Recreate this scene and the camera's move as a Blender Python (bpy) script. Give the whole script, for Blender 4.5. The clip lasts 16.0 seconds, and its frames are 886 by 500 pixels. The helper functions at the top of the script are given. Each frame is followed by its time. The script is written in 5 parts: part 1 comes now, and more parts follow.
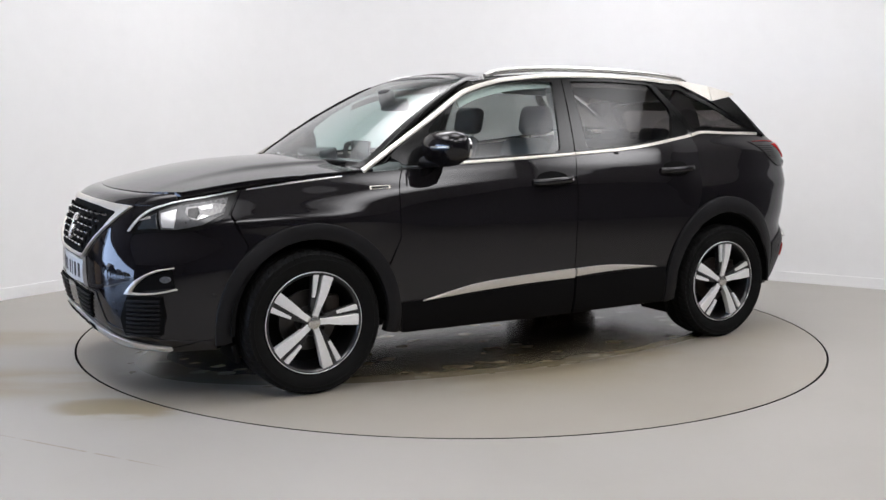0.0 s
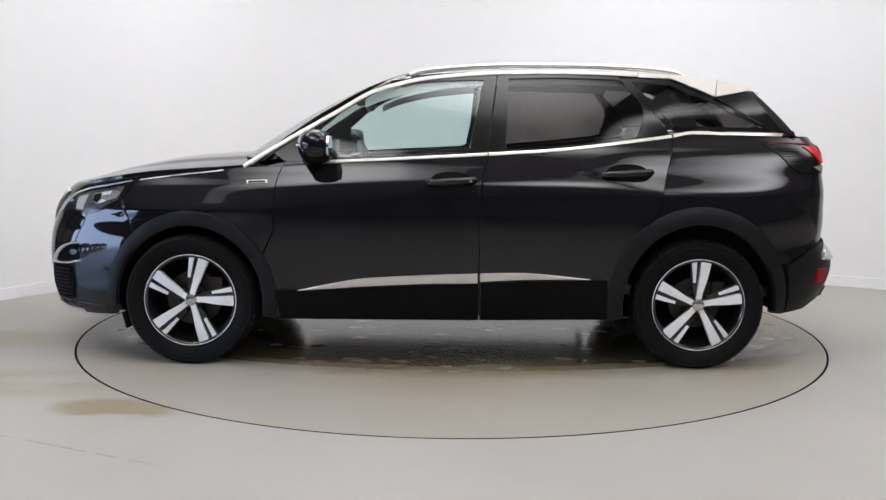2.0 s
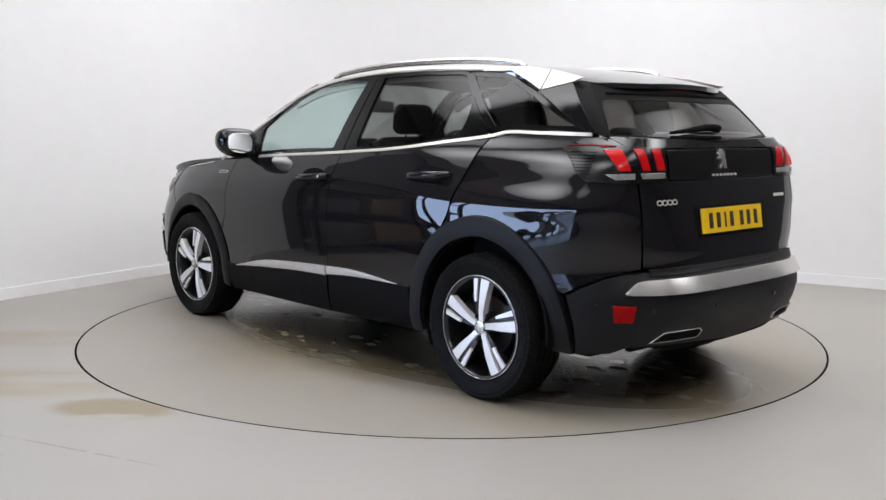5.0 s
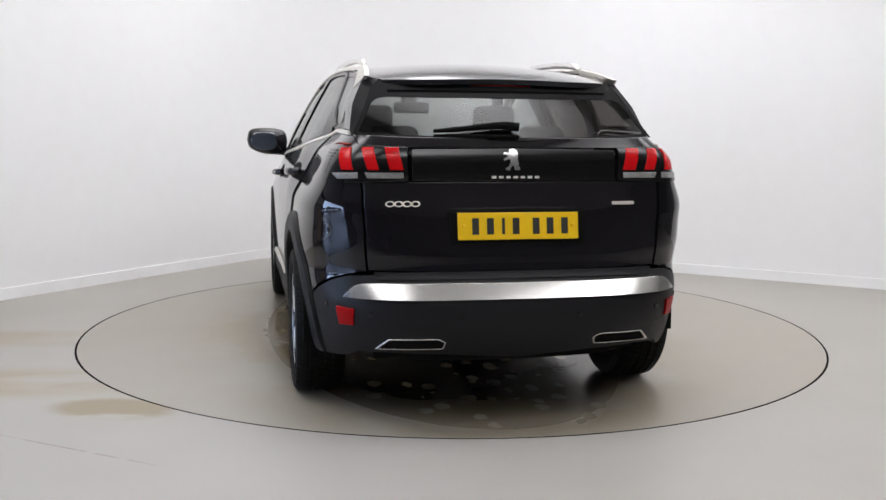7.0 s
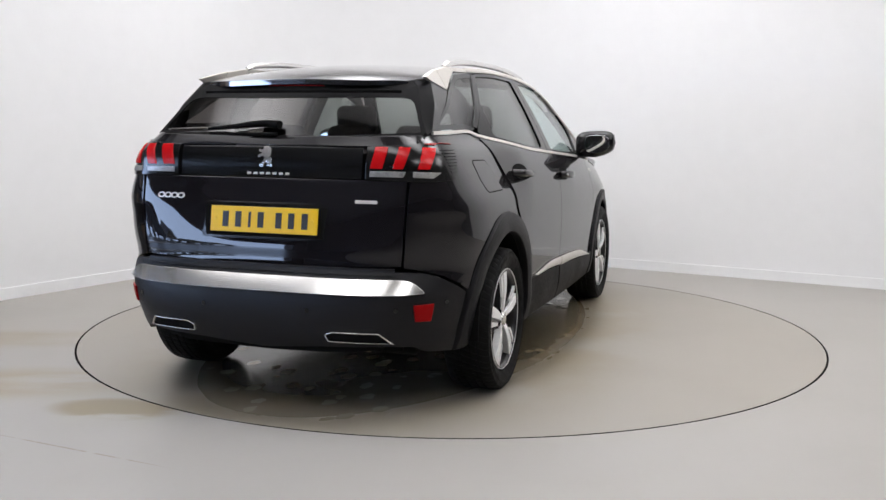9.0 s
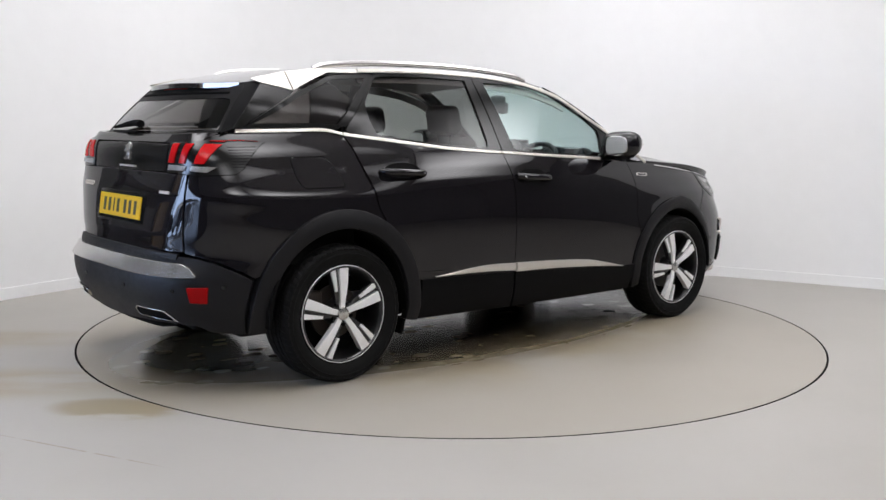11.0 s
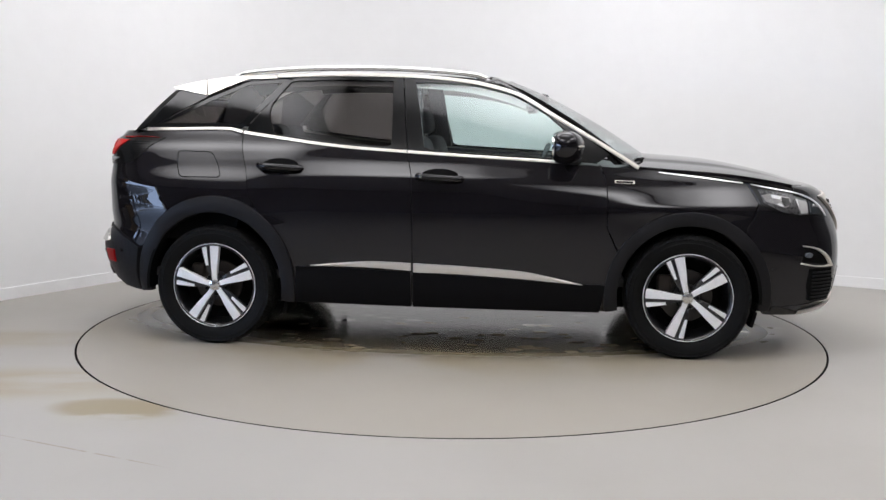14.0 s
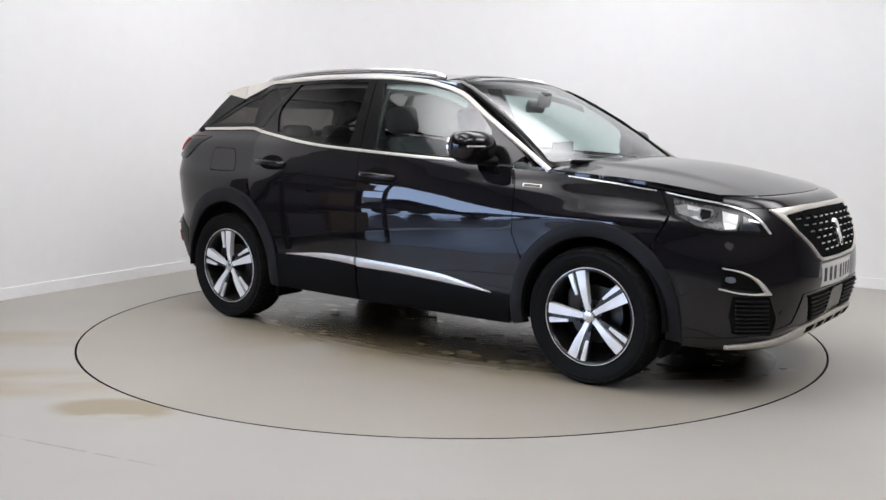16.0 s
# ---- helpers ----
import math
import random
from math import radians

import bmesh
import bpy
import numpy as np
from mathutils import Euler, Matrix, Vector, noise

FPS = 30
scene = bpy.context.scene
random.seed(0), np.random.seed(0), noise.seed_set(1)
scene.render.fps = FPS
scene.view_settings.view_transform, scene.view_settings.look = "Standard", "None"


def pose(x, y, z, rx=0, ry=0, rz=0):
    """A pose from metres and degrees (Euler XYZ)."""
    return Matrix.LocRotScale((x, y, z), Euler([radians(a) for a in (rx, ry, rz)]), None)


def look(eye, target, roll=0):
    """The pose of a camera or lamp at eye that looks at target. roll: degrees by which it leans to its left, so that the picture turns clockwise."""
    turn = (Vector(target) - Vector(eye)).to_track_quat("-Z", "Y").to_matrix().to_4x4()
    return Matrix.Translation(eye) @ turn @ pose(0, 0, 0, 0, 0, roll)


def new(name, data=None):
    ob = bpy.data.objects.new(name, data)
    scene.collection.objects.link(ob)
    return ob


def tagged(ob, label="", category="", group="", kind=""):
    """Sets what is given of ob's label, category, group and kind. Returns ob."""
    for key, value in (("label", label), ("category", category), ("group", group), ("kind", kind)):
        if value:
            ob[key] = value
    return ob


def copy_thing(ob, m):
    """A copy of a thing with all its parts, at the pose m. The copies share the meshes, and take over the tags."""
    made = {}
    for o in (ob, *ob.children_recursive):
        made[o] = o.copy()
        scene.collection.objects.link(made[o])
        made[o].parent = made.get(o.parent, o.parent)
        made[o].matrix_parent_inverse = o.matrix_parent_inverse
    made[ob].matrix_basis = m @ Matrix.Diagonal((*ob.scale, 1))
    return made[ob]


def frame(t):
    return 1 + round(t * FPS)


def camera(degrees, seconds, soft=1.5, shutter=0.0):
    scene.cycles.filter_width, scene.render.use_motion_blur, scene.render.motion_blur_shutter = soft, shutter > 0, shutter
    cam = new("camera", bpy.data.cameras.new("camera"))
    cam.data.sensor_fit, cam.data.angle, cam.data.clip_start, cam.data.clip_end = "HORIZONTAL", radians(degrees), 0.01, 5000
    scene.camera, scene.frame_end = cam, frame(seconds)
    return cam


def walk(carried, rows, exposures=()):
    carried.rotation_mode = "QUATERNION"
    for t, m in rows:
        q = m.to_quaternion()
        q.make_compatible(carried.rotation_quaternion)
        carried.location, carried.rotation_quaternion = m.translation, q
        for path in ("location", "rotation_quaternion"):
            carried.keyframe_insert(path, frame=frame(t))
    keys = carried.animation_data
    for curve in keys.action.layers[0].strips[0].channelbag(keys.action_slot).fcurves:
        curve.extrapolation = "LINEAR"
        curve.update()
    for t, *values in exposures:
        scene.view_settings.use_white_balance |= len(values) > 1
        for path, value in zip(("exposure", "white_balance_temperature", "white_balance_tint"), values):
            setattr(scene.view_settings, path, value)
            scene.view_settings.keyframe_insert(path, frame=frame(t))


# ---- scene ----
# The camera stands on a tripod before a turntable whose centre is the world's origin.
cam = camera(49.54, 16.0)
EYE = Vector((0.0, -6.03, 1.263))
AHEAD = Vector((-0.00872, 0.99176, -0.1278))
STILL = look(EYE, EYE + 6 * AHEAD, 0.4875)
walk(cam, [(0.0, STILL), (16.0, STILL)], [(0.0, 1.0, 6500, 10), (16.0, 1.0, 6500, 10)])

TURN_START, TURN_SPEED = 210.9125, -15.4826  # heading of the car in degrees, degrees a second
CAR_X, CAR_Y = 0.0371, 0.1723  # the car's middle in the turning plate's space
PLATE_R = 2.243

# ---- world and lights ----
world = bpy.data.worlds.new("sky")
scene.world = world
world.use_nodes = True
world.cycles.sampling_method = "NONE"
wn = world.node_tree
sky = wn.nodes.new("ShaderNodeTexSky")
sky.sky_type, sky.sun_disc = "NISHITA", False
sky.sun_elevation, sky.sun_rotation = radians(45.8), radians(298.1)
sky.dust_density, sky.ozone_density = 0.3, 2.5
wn.nodes["Background"].inputs["Strength"].default_value = 0.15
wn.links.new(sky.outputs[0], wn.nodes["Background"].inputs["Color"])
sun = new("sun", bpy.data.lights.new("sun", "SUN"))
sun.data.energy, sun.data.angle = 5.0, radians(1)
sun.data.color = (1.0, 0.96, 0.9)
sun.matrix_world = look((-6, 3.2, 7), (0, 0, 0))

# ---- materials ----


def material(name, colour, rough=0.5, metal=0.0, coat=0.0, spread=0.15, scale=40.0, bump=0.0, bump_scale=200.0, emit=None, ior=1.5, coat_rough=0.03, coat_ior=1.5):
    """A Principled surface whose colour and roughness vary at two scales, with fine relief."""
    m = bpy.data.materials.new(name)
    m.use_nodes = True
    t = m.node_tree
    p = t.nodes["Principled BSDF"]
    co = t.nodes.new("ShaderNodeTexCoord")
    n1, n2 = t.nodes.new("ShaderNodeTexNoise"), t.nodes.new("ShaderNodeTexNoise")
    n1.inputs["Scale"].default_value, n2.inputs["Scale"].default_value = scale, scale / 14
    n1.inputs["Detail"].default_value = n2.inputs["Detail"].default_value = 5
    for n in (n1, n2):
        t.links.new(co.outputs["Object"], n.inputs["Vector"])
    add = t.nodes.new("ShaderNodeMath")
    add.operation = "ADD"
    t.links.new(n1.outputs["Fac"], add.inputs[0])
    t.links.new(n2.outputs["Fac"], add.inputs[1])
    ramp = t.nodes.new("ShaderNodeMapRange")
    ramp.inputs["From Min"].default_value, ramp.inputs["From Max"].default_value = 0.7, 1.3
    ramp.inputs["To Min"].default_value, ramp.inputs["To Max"].default_value = 1 - spread, 1 + spread
    t.links.new(add.outputs[0], ramp.inputs["Value"])
    mul = t.nodes.new("ShaderNodeVectorMath")
    mul.operation = "SCALE"
    mul.inputs[0].default_value = colour
    t.links.new(ramp.outputs[0], mul.inputs["Scale"])
    t.links.new(mul.outputs[0], p.inputs["Base Color"])
    rr = t.nodes.new("ShaderNodeMath")
    rr.operation = "MULTIPLY"
    rr.inputs[1].default_value = rough
    t.links.new(ramp.outputs[0], rr.inputs[0])
    t.links.new(rr.outputs[0], p.inputs["Roughness"])
    p.inputs["Metallic"].default_value = metal
    p.inputs["IOR"].default_value = ior
    p.inputs["Coat Weight"].default_value = coat
    p.inputs["Coat Roughness"].default_value = coat_rough
    p.inputs["Coat IOR"].default_value = coat_ior
    if bump:
        nb, b = t.nodes.new("ShaderNodeTexNoise"), t.nodes.new("ShaderNodeBump")
        nb.inputs["Scale"].default_value = bump_scale
        t.links.new(co.outputs["Object"], nb.inputs["Vector"])
        t.links.new(nb.outputs["Fac"], b.inputs["Height"])
        b.inputs["Strength"].default_value, b.inputs["Distance"].default_value = bump, 0.002
        t.links.new(b.outputs[0], p.inputs["Normal"])
    if emit:
        p.inputs["Emission Color"].default_value = (*emit[:3], 1)
        p.inputs["Emission Strength"].default_value = emit[3]
    return m


def glass(name, tint, gloss_rough=0.0, gloss=0.06):
    """Thin tinted glass: each face lets the tint through and mirrors more at a glancing angle."""
    m = bpy.data.materials.new(name)
    m.use_nodes = True
    t = m.node_tree
    t.nodes.remove(t.nodes["Principled BSDF"])
    tr, gl, mix, lw = (t.nodes.new("ShaderNode" + k) for k in ("BsdfTransparent", "BsdfGlossy", "MixShader", "LayerWeight"))
    tr.inputs["Color"].default_value = (*tint, 1)
    gl.inputs["Roughness"].default_value = gloss_rough
    lw.inputs["Blend"].default_value = 0.5
    power, scale = t.nodes.new("ShaderNodeMath"), t.nodes.new("ShaderNodeMath")
    power.operation, power.inputs[1].default_value = "POWER", 4.0
    scale.operation, scale.inputs[1].default_value, scale.inputs[2].default_value = "MULTIPLY_ADD", 0.9, gloss
    t.links.new(lw.outputs["Facing"], power.inputs[0])
    t.links.new(power.outputs[0], scale.inputs[0])
    t.links.new(scale.outputs[0], mix.inputs[0])
    t.links.new(tr.outputs[0], mix.inputs[1])
    t.links.new(gl.outputs[0], mix.inputs[2])
    t.links.new(mix.outputs[0], t.nodes["Material Output"].inputs["Surface"])
    return m


PAINT = material("black_metallic_paint", (0.0074, 0.0065, 0.0078), 0.40, 0.0, 0.9, 0.12, 900, ior=1.07, coat_rough=0.02)
ROOF = material("gloss_black_roof", (0.008, 0.008, 0.009), 0.2, 0.0, 1.0, 0.10, 60, ior=1.5, coat_ior=2.2)
SILL = material("satin_black_cladding", (0.0045, 0.0043, 0.0048), 0.5, 0, 0, 0.15, 60, ior=1.16)
GLOSS = material("gloss_black_trim", (0.006, 0.006, 0.006), 0.16, 0, 0.0, 0.1, 60, ior=1.42)
PLASTIC = material("grained_dark_plastic", (0.0065, 0.0063, 0.0075), 0.5, 0, 0, 0.15, 90, 0.25, 900, ior=1.33)
DARK = material("unlit_black_plastic", (0.005, 0.005, 0.005), 0.8, 0, 0, 0.1, 60, ior=1.15)
CHROME = material("polished_chrome", (0.82, 0.81, 0.79), 0.16, 0.85, 0, 0.04, 30)
SATIN = material("satin_silver", (0.68, 0.645, 0.59), 0.32, 0.5, 0, 0.04, 30)
ALLOY = material("machined_alloy", (0.90, 0.90, 0.90), 0.36, 0.25, 0.4, 0.05, 80)
ALLOY_BLACK = material("black_alloy", (0.012, 0.012, 0.013), 0.3, 0.2, 0.6, 0.1, 60)
STEEL = material("brake_steel", (0.055, 0.052, 0.05), 0.4, 0.9, 0, 0.2, 30)
RUST = material("rusty_steel", (0.045, 0.036, 0.03), 0.6, 0.5, 0, 0.3, 30)
RUBBER = material("tyre_rubber", (0.0055, 0.0055, 0.0055), 0.66, 0, 0, 0.25, 35, 0.5, 160, ior=1.22)
RED = material("red_lens", (0.50, 0.005, 0.007), 0.25, 0, 0.15, 0.10, 300, ior=1.25)
RED_DIM = material("deep_red_lens", (0.30, 0.003, 0.004), 0.35, 0, 0.0, 0.15, 300, ior=1.18)
LENS = material("clear_lens", (0.78, 0.79, 0.80), 0.12, 0.3, 1.0, 0.3, 120)
DIM_LENS = material("smoked_clear_lens", (0.24, 0.235, 0.23), 0.2, 0.1, 0.3, 0.4, 160)
BAR_STEEL = material("dulled_chrome", (0.60, 0.59, 0.565), 0.2, 0.85, 0, 0.06, 40)
# grey that stands for the reflection on the headlamp glass
LAMP_SHEEN = material("lamp_glass_sheen_grey", (0.05, 0.05, 0.052), 0.3, 0.2, 0.5, 0.3, 60)
FOG = material("fog_lens_glass", (0.12, 0.13, 0.15), 0.1, 0.2, 1.0, 0.3, 120)
WHITE_LENS = material("white_reflector", (0.66, 0.66, 0.65), 0.15, 0.4, 0.8, 0.05, 60)
YELLOW = material("yellow_plate", (0.80, 0.50, 0.005), 0.35, 0, 0.3, 0.04, 30)
WHITE_PLATE = material("white_plate", (0.75, 0.75, 0.74), 0.35, 0, 0.3, 0.04, 30)
INK = material("plate_black", (0.02, 0.02, 0.02), 0.4, 0, 0, 0.05, 60)
FABRIC = material("dark_seat_fabric", (0.07, 0.07, 0.075), 0.85, 0, 0, 0.2, 60, 0.4, 500)
CABIN = material("cabin_plastic", (0.06, 0.06, 0.063), 0.6, 0, 0, 0.15, 60, 0.2, 500)
HEADLINER = material("pale_headliner", (0.55, 0.54, 0.51), 0.9, 0, 0, 0.08, 60)
SCREEN = material("screen_glass", (0.02, 0.025, 0.03), 0.08, 0, 0.5, 0.1, 30)
MIRROR = material("mirror_glass", (0.85, 0.87, 0.88), 0.01, 1.0, 0, 0.0, 30)
CLEAR = glass("light_green_glass", (0.77, 0.885, 0.87), 0.0, 0.085)
PRIVACY = glass("privacy_glass", (0.30, 0.288, 0.282), 0.0, 0.03)
WALL = material("white_wall_paint", (0.80, 0.80, 0.80), 0.6, 0, 0, 0.015, 8, 0.1, 120)
SKIRT = material("white_gloss_skirting", (0.82, 0.82, 0.82), 0.4, 0, 0, 0.02, 20)
CEIL = material("pale_ceiling", (0.65, 0.65, 0.65), 0.8, 0, 0, 0.05, 6)
ROOM = material("grey_workshop_wall", (0.12, 0.12, 0.125), 0.7, 0, 0, 0.1, 4)
LAMP = material("ceiling_light_diffuser", (0.8, 0.8, 0.8), 0.5, 0, 0, 0.0, 4, emit=(0.997, 0.985, 1.012, 1.0))
def fade_out(m, middle, edge):
    """The diffuser glows most in its middle."""
    t = m.node_tree
    co, sub, ln, mp = t.nodes.new("ShaderNodeTexCoord"), t.nodes.new("ShaderNodeVectorMath"), t.nodes.new("ShaderNodeVectorMath"), t.nodes.new("ShaderNodeMapRange")
    sub.operation, ln.operation = "SUBTRACT", "LENGTH"
    sub.inputs[1].default_value = (0.5, 0.5, 0.5)
    mp.interpolation_type = "SMOOTHSTEP"
    mp.inputs["From Min"].default_value, mp.inputs["From Max"].default_value = 0.0, 0.62
    mp.inputs["To Min"].default_value, mp.inputs["To Max"].default_value = middle, edge
    t.links.new(co.outputs["Generated"], sub.inputs[0])
    plane = t.nodes.new("ShaderNodeVectorMath")
    plane.operation, plane.inputs[1].default_value = "MULTIPLY", (1, 1, 0)
    t.links.new(sub.outputs[0], plane.inputs[0])
    t.links.new(plane.outputs[0], ln.inputs[0])
    t.links.new(ln.outputs["Value"], mp.inputs["Value"])
    t.links.new(mp.outputs[0], t.nodes["Principled BSDF"].inputs["Emission Strength"])


fade_out(LAMP, 4.08, 0.28)


def tread_relief(m):
    """Cross grooves round the tyre's shoulders and tread, by the bearing round the axle."""
    t = m.node_tree
    co, sep, at, mul, sn = (t.nodes.new("ShaderNode" + k) for k in ("TexCoord", "SeparateXYZ", "Math", "Math", "Math"))
    at.operation, mul.operation, sn.operation = "ARCTAN2", "MULTIPLY_ADD", "SINE"
    mul.inputs[1].default_value = 62.0
    t.links.new(co.outputs["Object"], sep.inputs[0])
    t.links.new(sep.outputs["Z"], at.inputs[0])
    t.links.new(sep.outputs["X"], at.inputs[1])
    t.links.new(at.outputs[0], mul.inputs[0])
    skew = t.nodes.new("ShaderNodeMath")
    skew.operation, skew.inputs[1].default_value = "MULTIPLY", 60.0
    t.links.new(sep.outputs["Y"], skew.inputs[0])
    t.links.new(skew.outputs[0], mul.inputs[2])
    t.links.new(mul.outputs[0], sn.inputs[0])
    flat, ln, mask, prod = t.nodes.new("ShaderNodeCombineXYZ"), t.nodes.new("ShaderNodeVectorMath"), t.nodes.new("ShaderNodeMapRange"), t.nodes.new("ShaderNodeMath")
    ln.operation, prod.operation = "LENGTH", "MULTIPLY"
    mask.inputs["From Min"].default_value, mask.inputs["From Max"].default_value = 0.318, 0.326
    t.links.new(sep.outputs["X"], flat.inputs[0])
    t.links.new(sep.outputs["Z"], flat.inputs[1])
    t.links.new(flat.outputs[0], ln.inputs[0])
    t.links.new(ln.outputs["Value"], mask.inputs["Value"])
    edge = t.nodes.new("ShaderNodeMapRange")
    edge.inputs["From Min"].default_value, edge.inputs["From Max"].default_value = -0.75, -0.45
    t.links.new(sn.outputs[0], edge.inputs["Value"])
    t.links.new(edge.outputs[0], prod.inputs[0])
    t.links.new(mask.outputs[0], prod.inputs[1])
    bump = t.nodes.new("ShaderNodeBump")
    bump.inputs["Strength"].default_value, bump.inputs["Distance"].default_value = 0.9, 0.006
    old = t.nodes["Principled BSDF"].inputs["Normal"].links[0].from_socket
    t.links.new(prod.outputs[0], bump.inputs["Height"])
    t.links.new(old, bump.inputs["Normal"])
    t.links.new(bump.outputs[0], t.nodes["Principled BSDF"].inputs["Normal"])


tread_relief(RUBBER)
YARD = material("wet_concrete_yard", (0.17, 0.19, 0.24), 0.12, 0, 0, 0.35, 1.2)
# for an added sheet out of view that only the car's paint mirrors
DARK_SHEET = material("dark_reflection_sheet", (0.03, 0.032, 0.04), 0.22, 0, 0, 0.3, 3, ior=1.2)
CRATE = material("cardboard", (0.30, 0.22, 0.14), 0.8, 0, 0, 0.1, 20)
HAZE = material("bright_hazy_distance", (0.3, 0.35, 0.4), 0.9, 0, 0, 0.0, 1, emit=(0.50, 0.66, 1.0, 5.2))
HAZE.cycles.emission_sampling = "NONE"
BLUE_CAR = material("dark_blue_paint", (0.01, 0.014, 0.03), 0.3, 0.2, 1.0, 0.1, 200)
GREY_CAR = material("grey_paint", (0.10, 0.11, 0.12), 0.3, 0.3, 1.0, 0.1, 200)
PLAIN_GLASS = material("far_car_glass", (0.01, 0.012, 0.015), 0.05, 0, 0.5, 0.1, 20)


def floor_material(name, wet):
    """Pale grey epoxy with scuffs and yellow-brown stains; wet: patches dark from damp and painted shade, and glossy
    pools, in the plate's own space.
    """
    m = material(name, (0.318, 0.294, 0.254) if wet else (0.347, 0.331, 0.303), 0.42, 0, 0, 0.02, 2.5, ior=1.36)
    t = m.node_tree
    p = t.nodes["Principled BSDF"]
    base = p.inputs["Base Color"].links[0].from_socket
    rough = p.inputs["Roughness"].links[0].from_socket
    co = t.nodes.new("ShaderNodeTexCoord")

    def noise_at(scale, detail=6, stretch=(1, 1, 1)):
        mp, n = t.nodes.new("ShaderNodeMapping"), t.nodes.new("ShaderNodeTexNoise")
        mp.inputs["Scale"].default_value = stretch
        n.inputs["Scale"].default_value, n.inputs["Detail"].default_value = scale, detail
        t.links.new(co.outputs["Object"], mp.inputs[0])
        t.links.new(mp.outputs[0], n.inputs["Vector"])
        return n.outputs["Fac"]

    def step(value, a, b, lo=0.0, hi=1.0):
        r = t.nodes.new("ShaderNodeMapRange")
        r.interpolation_type = "SMOOTHSTEP"
        for k, v in (("From Min", a), ("From Max", b), ("To Min", lo), ("To Max", hi)):
            r.inputs[k].default_value = v
        t.links.new(value, r.inputs["Value"])
        return r.outputs[0]

    def times(a, b, op="MULTIPLY"):
        n = t.nodes.new("ShaderNodeMath")
        n.operation = op
        for i, v in enumerate((a, b)):
            if isinstance(v, float):
                n.inputs[i].default_value = v
            else:
                t.links.new(v, n.inputs[i])
        return n.outputs[0]

    def blob(x, y, rx, ry, soft=0.6, turn=0.0):
        """1 inside an ellipse of the floor, fading to 0 outside."""
        mp, ln = t.nodes.new("ShaderNodeMapping"), t.nodes.new("ShaderNodeVectorMath")
        mp.vector_type = "TEXTURE"
        mp.inputs["Location"].default_value = (x, y, 0)
        mp.inputs["Rotation"].default_value = (0, 0, radians(turn))
        mp.inputs["Scale"].default_value = (rx, ry, 1)
        ln.operation = "LENGTH"
        t.links.new(co.outputs["Object"], mp.inputs[0])
        t.links.new(mp.outputs[0], ln.inputs[0])
        return step(ln.outputs["Value"], 1 - soft, 1 + soft, 1.0, 0.0)

    def tint(colour_socket, mask, colour):
        mx = t.nodes.new("ShaderNodeMix")
        mx.data_type = "RGBA"
        mx.blend_type = "MULTIPLY"
        t.links.new(mask, mx.inputs[0])
        t.links.new(colour_socket, mx.inputs[6])
        mx.inputs[7].default_value = (*colour, 1)
        return mx.outputs[2]

    if wet:
        # wet patch under the car, darkened further to deepen the car's shade
        damp_shade = times(blob(CAR_X - 0.1, CAR_Y, 2.1, 1.0, 0.20), step(noise_at(1.6, 5), 0.26, 0.36))
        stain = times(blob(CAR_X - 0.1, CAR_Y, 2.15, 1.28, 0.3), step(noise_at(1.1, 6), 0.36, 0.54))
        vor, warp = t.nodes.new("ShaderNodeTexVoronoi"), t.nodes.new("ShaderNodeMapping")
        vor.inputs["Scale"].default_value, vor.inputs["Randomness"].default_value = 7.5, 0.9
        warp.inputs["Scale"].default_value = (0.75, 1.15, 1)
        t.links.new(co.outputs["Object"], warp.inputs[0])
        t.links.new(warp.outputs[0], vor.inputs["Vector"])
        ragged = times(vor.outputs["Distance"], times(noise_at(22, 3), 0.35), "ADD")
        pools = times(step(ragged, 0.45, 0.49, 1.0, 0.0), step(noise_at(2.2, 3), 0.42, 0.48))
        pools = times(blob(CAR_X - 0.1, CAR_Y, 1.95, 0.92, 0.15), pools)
        col = tint(tint(base, stain, (0.84, 0.765, 0.60)), damp_shade, (0.40, 0.375, 0.33))
        # glossy pools, paled back to near the dry floor's tone
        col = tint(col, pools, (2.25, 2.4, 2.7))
        rough = times(times(rough, times(1.0, times(damp_shade, 0.6), "SUBTRACT")), times(1.0, times(pools, 0.93), "SUBTRACT"))
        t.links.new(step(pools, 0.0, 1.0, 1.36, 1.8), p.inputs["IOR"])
    else:
        puddle = times(blob(-1.50, -1.88, 0.28, 0.15, 0.26, -8), step(noise_at(3.2, 8, (0.5, 1.2, 1)), 0.34, 0.46))
        trail = times(blob(-2.35, -1.50, 0.95, 0.26, 0.5, 8), step(noise_at(2.6, 7, (0.4, 1, 1)), 0.32, 0.62))
        trail2 = times(blob(-2.55, -0.50, 0.75, 0.20, 0.5, 4), step(noise_at(1.8, 5, (0.4, 1, 1)), 0.30, 0.60))
        crack = times(blob(-1.48, -2.42, 0.42, 0.005, 0.3, -24), step(noise_at(9.0, 4), 0.38, 0.52))
        col = tint(tint(base, trail, (0.86, 0.77, 0.59)), trail2, (0.87, 0.79, 0.64))
        col = tint(tint(col, puddle, (0.74, 0.655, 0.47)), crack, (0.72, 0.66, 0.58))
    dust = times(step(noise_at(0.8, 8), 0.40, 0.72), 0.8)
    col = tint(col, dust, (0.92, 0.915, 0.90))
    t.links.new(col, p.inputs["Base Color"])
    t.links.new(rough, p.inputs["Roughness"])
    return m


FLOOR = floor_material("pale_epoxy_floor", False)
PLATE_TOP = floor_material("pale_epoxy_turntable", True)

# ---- mesh helpers ----


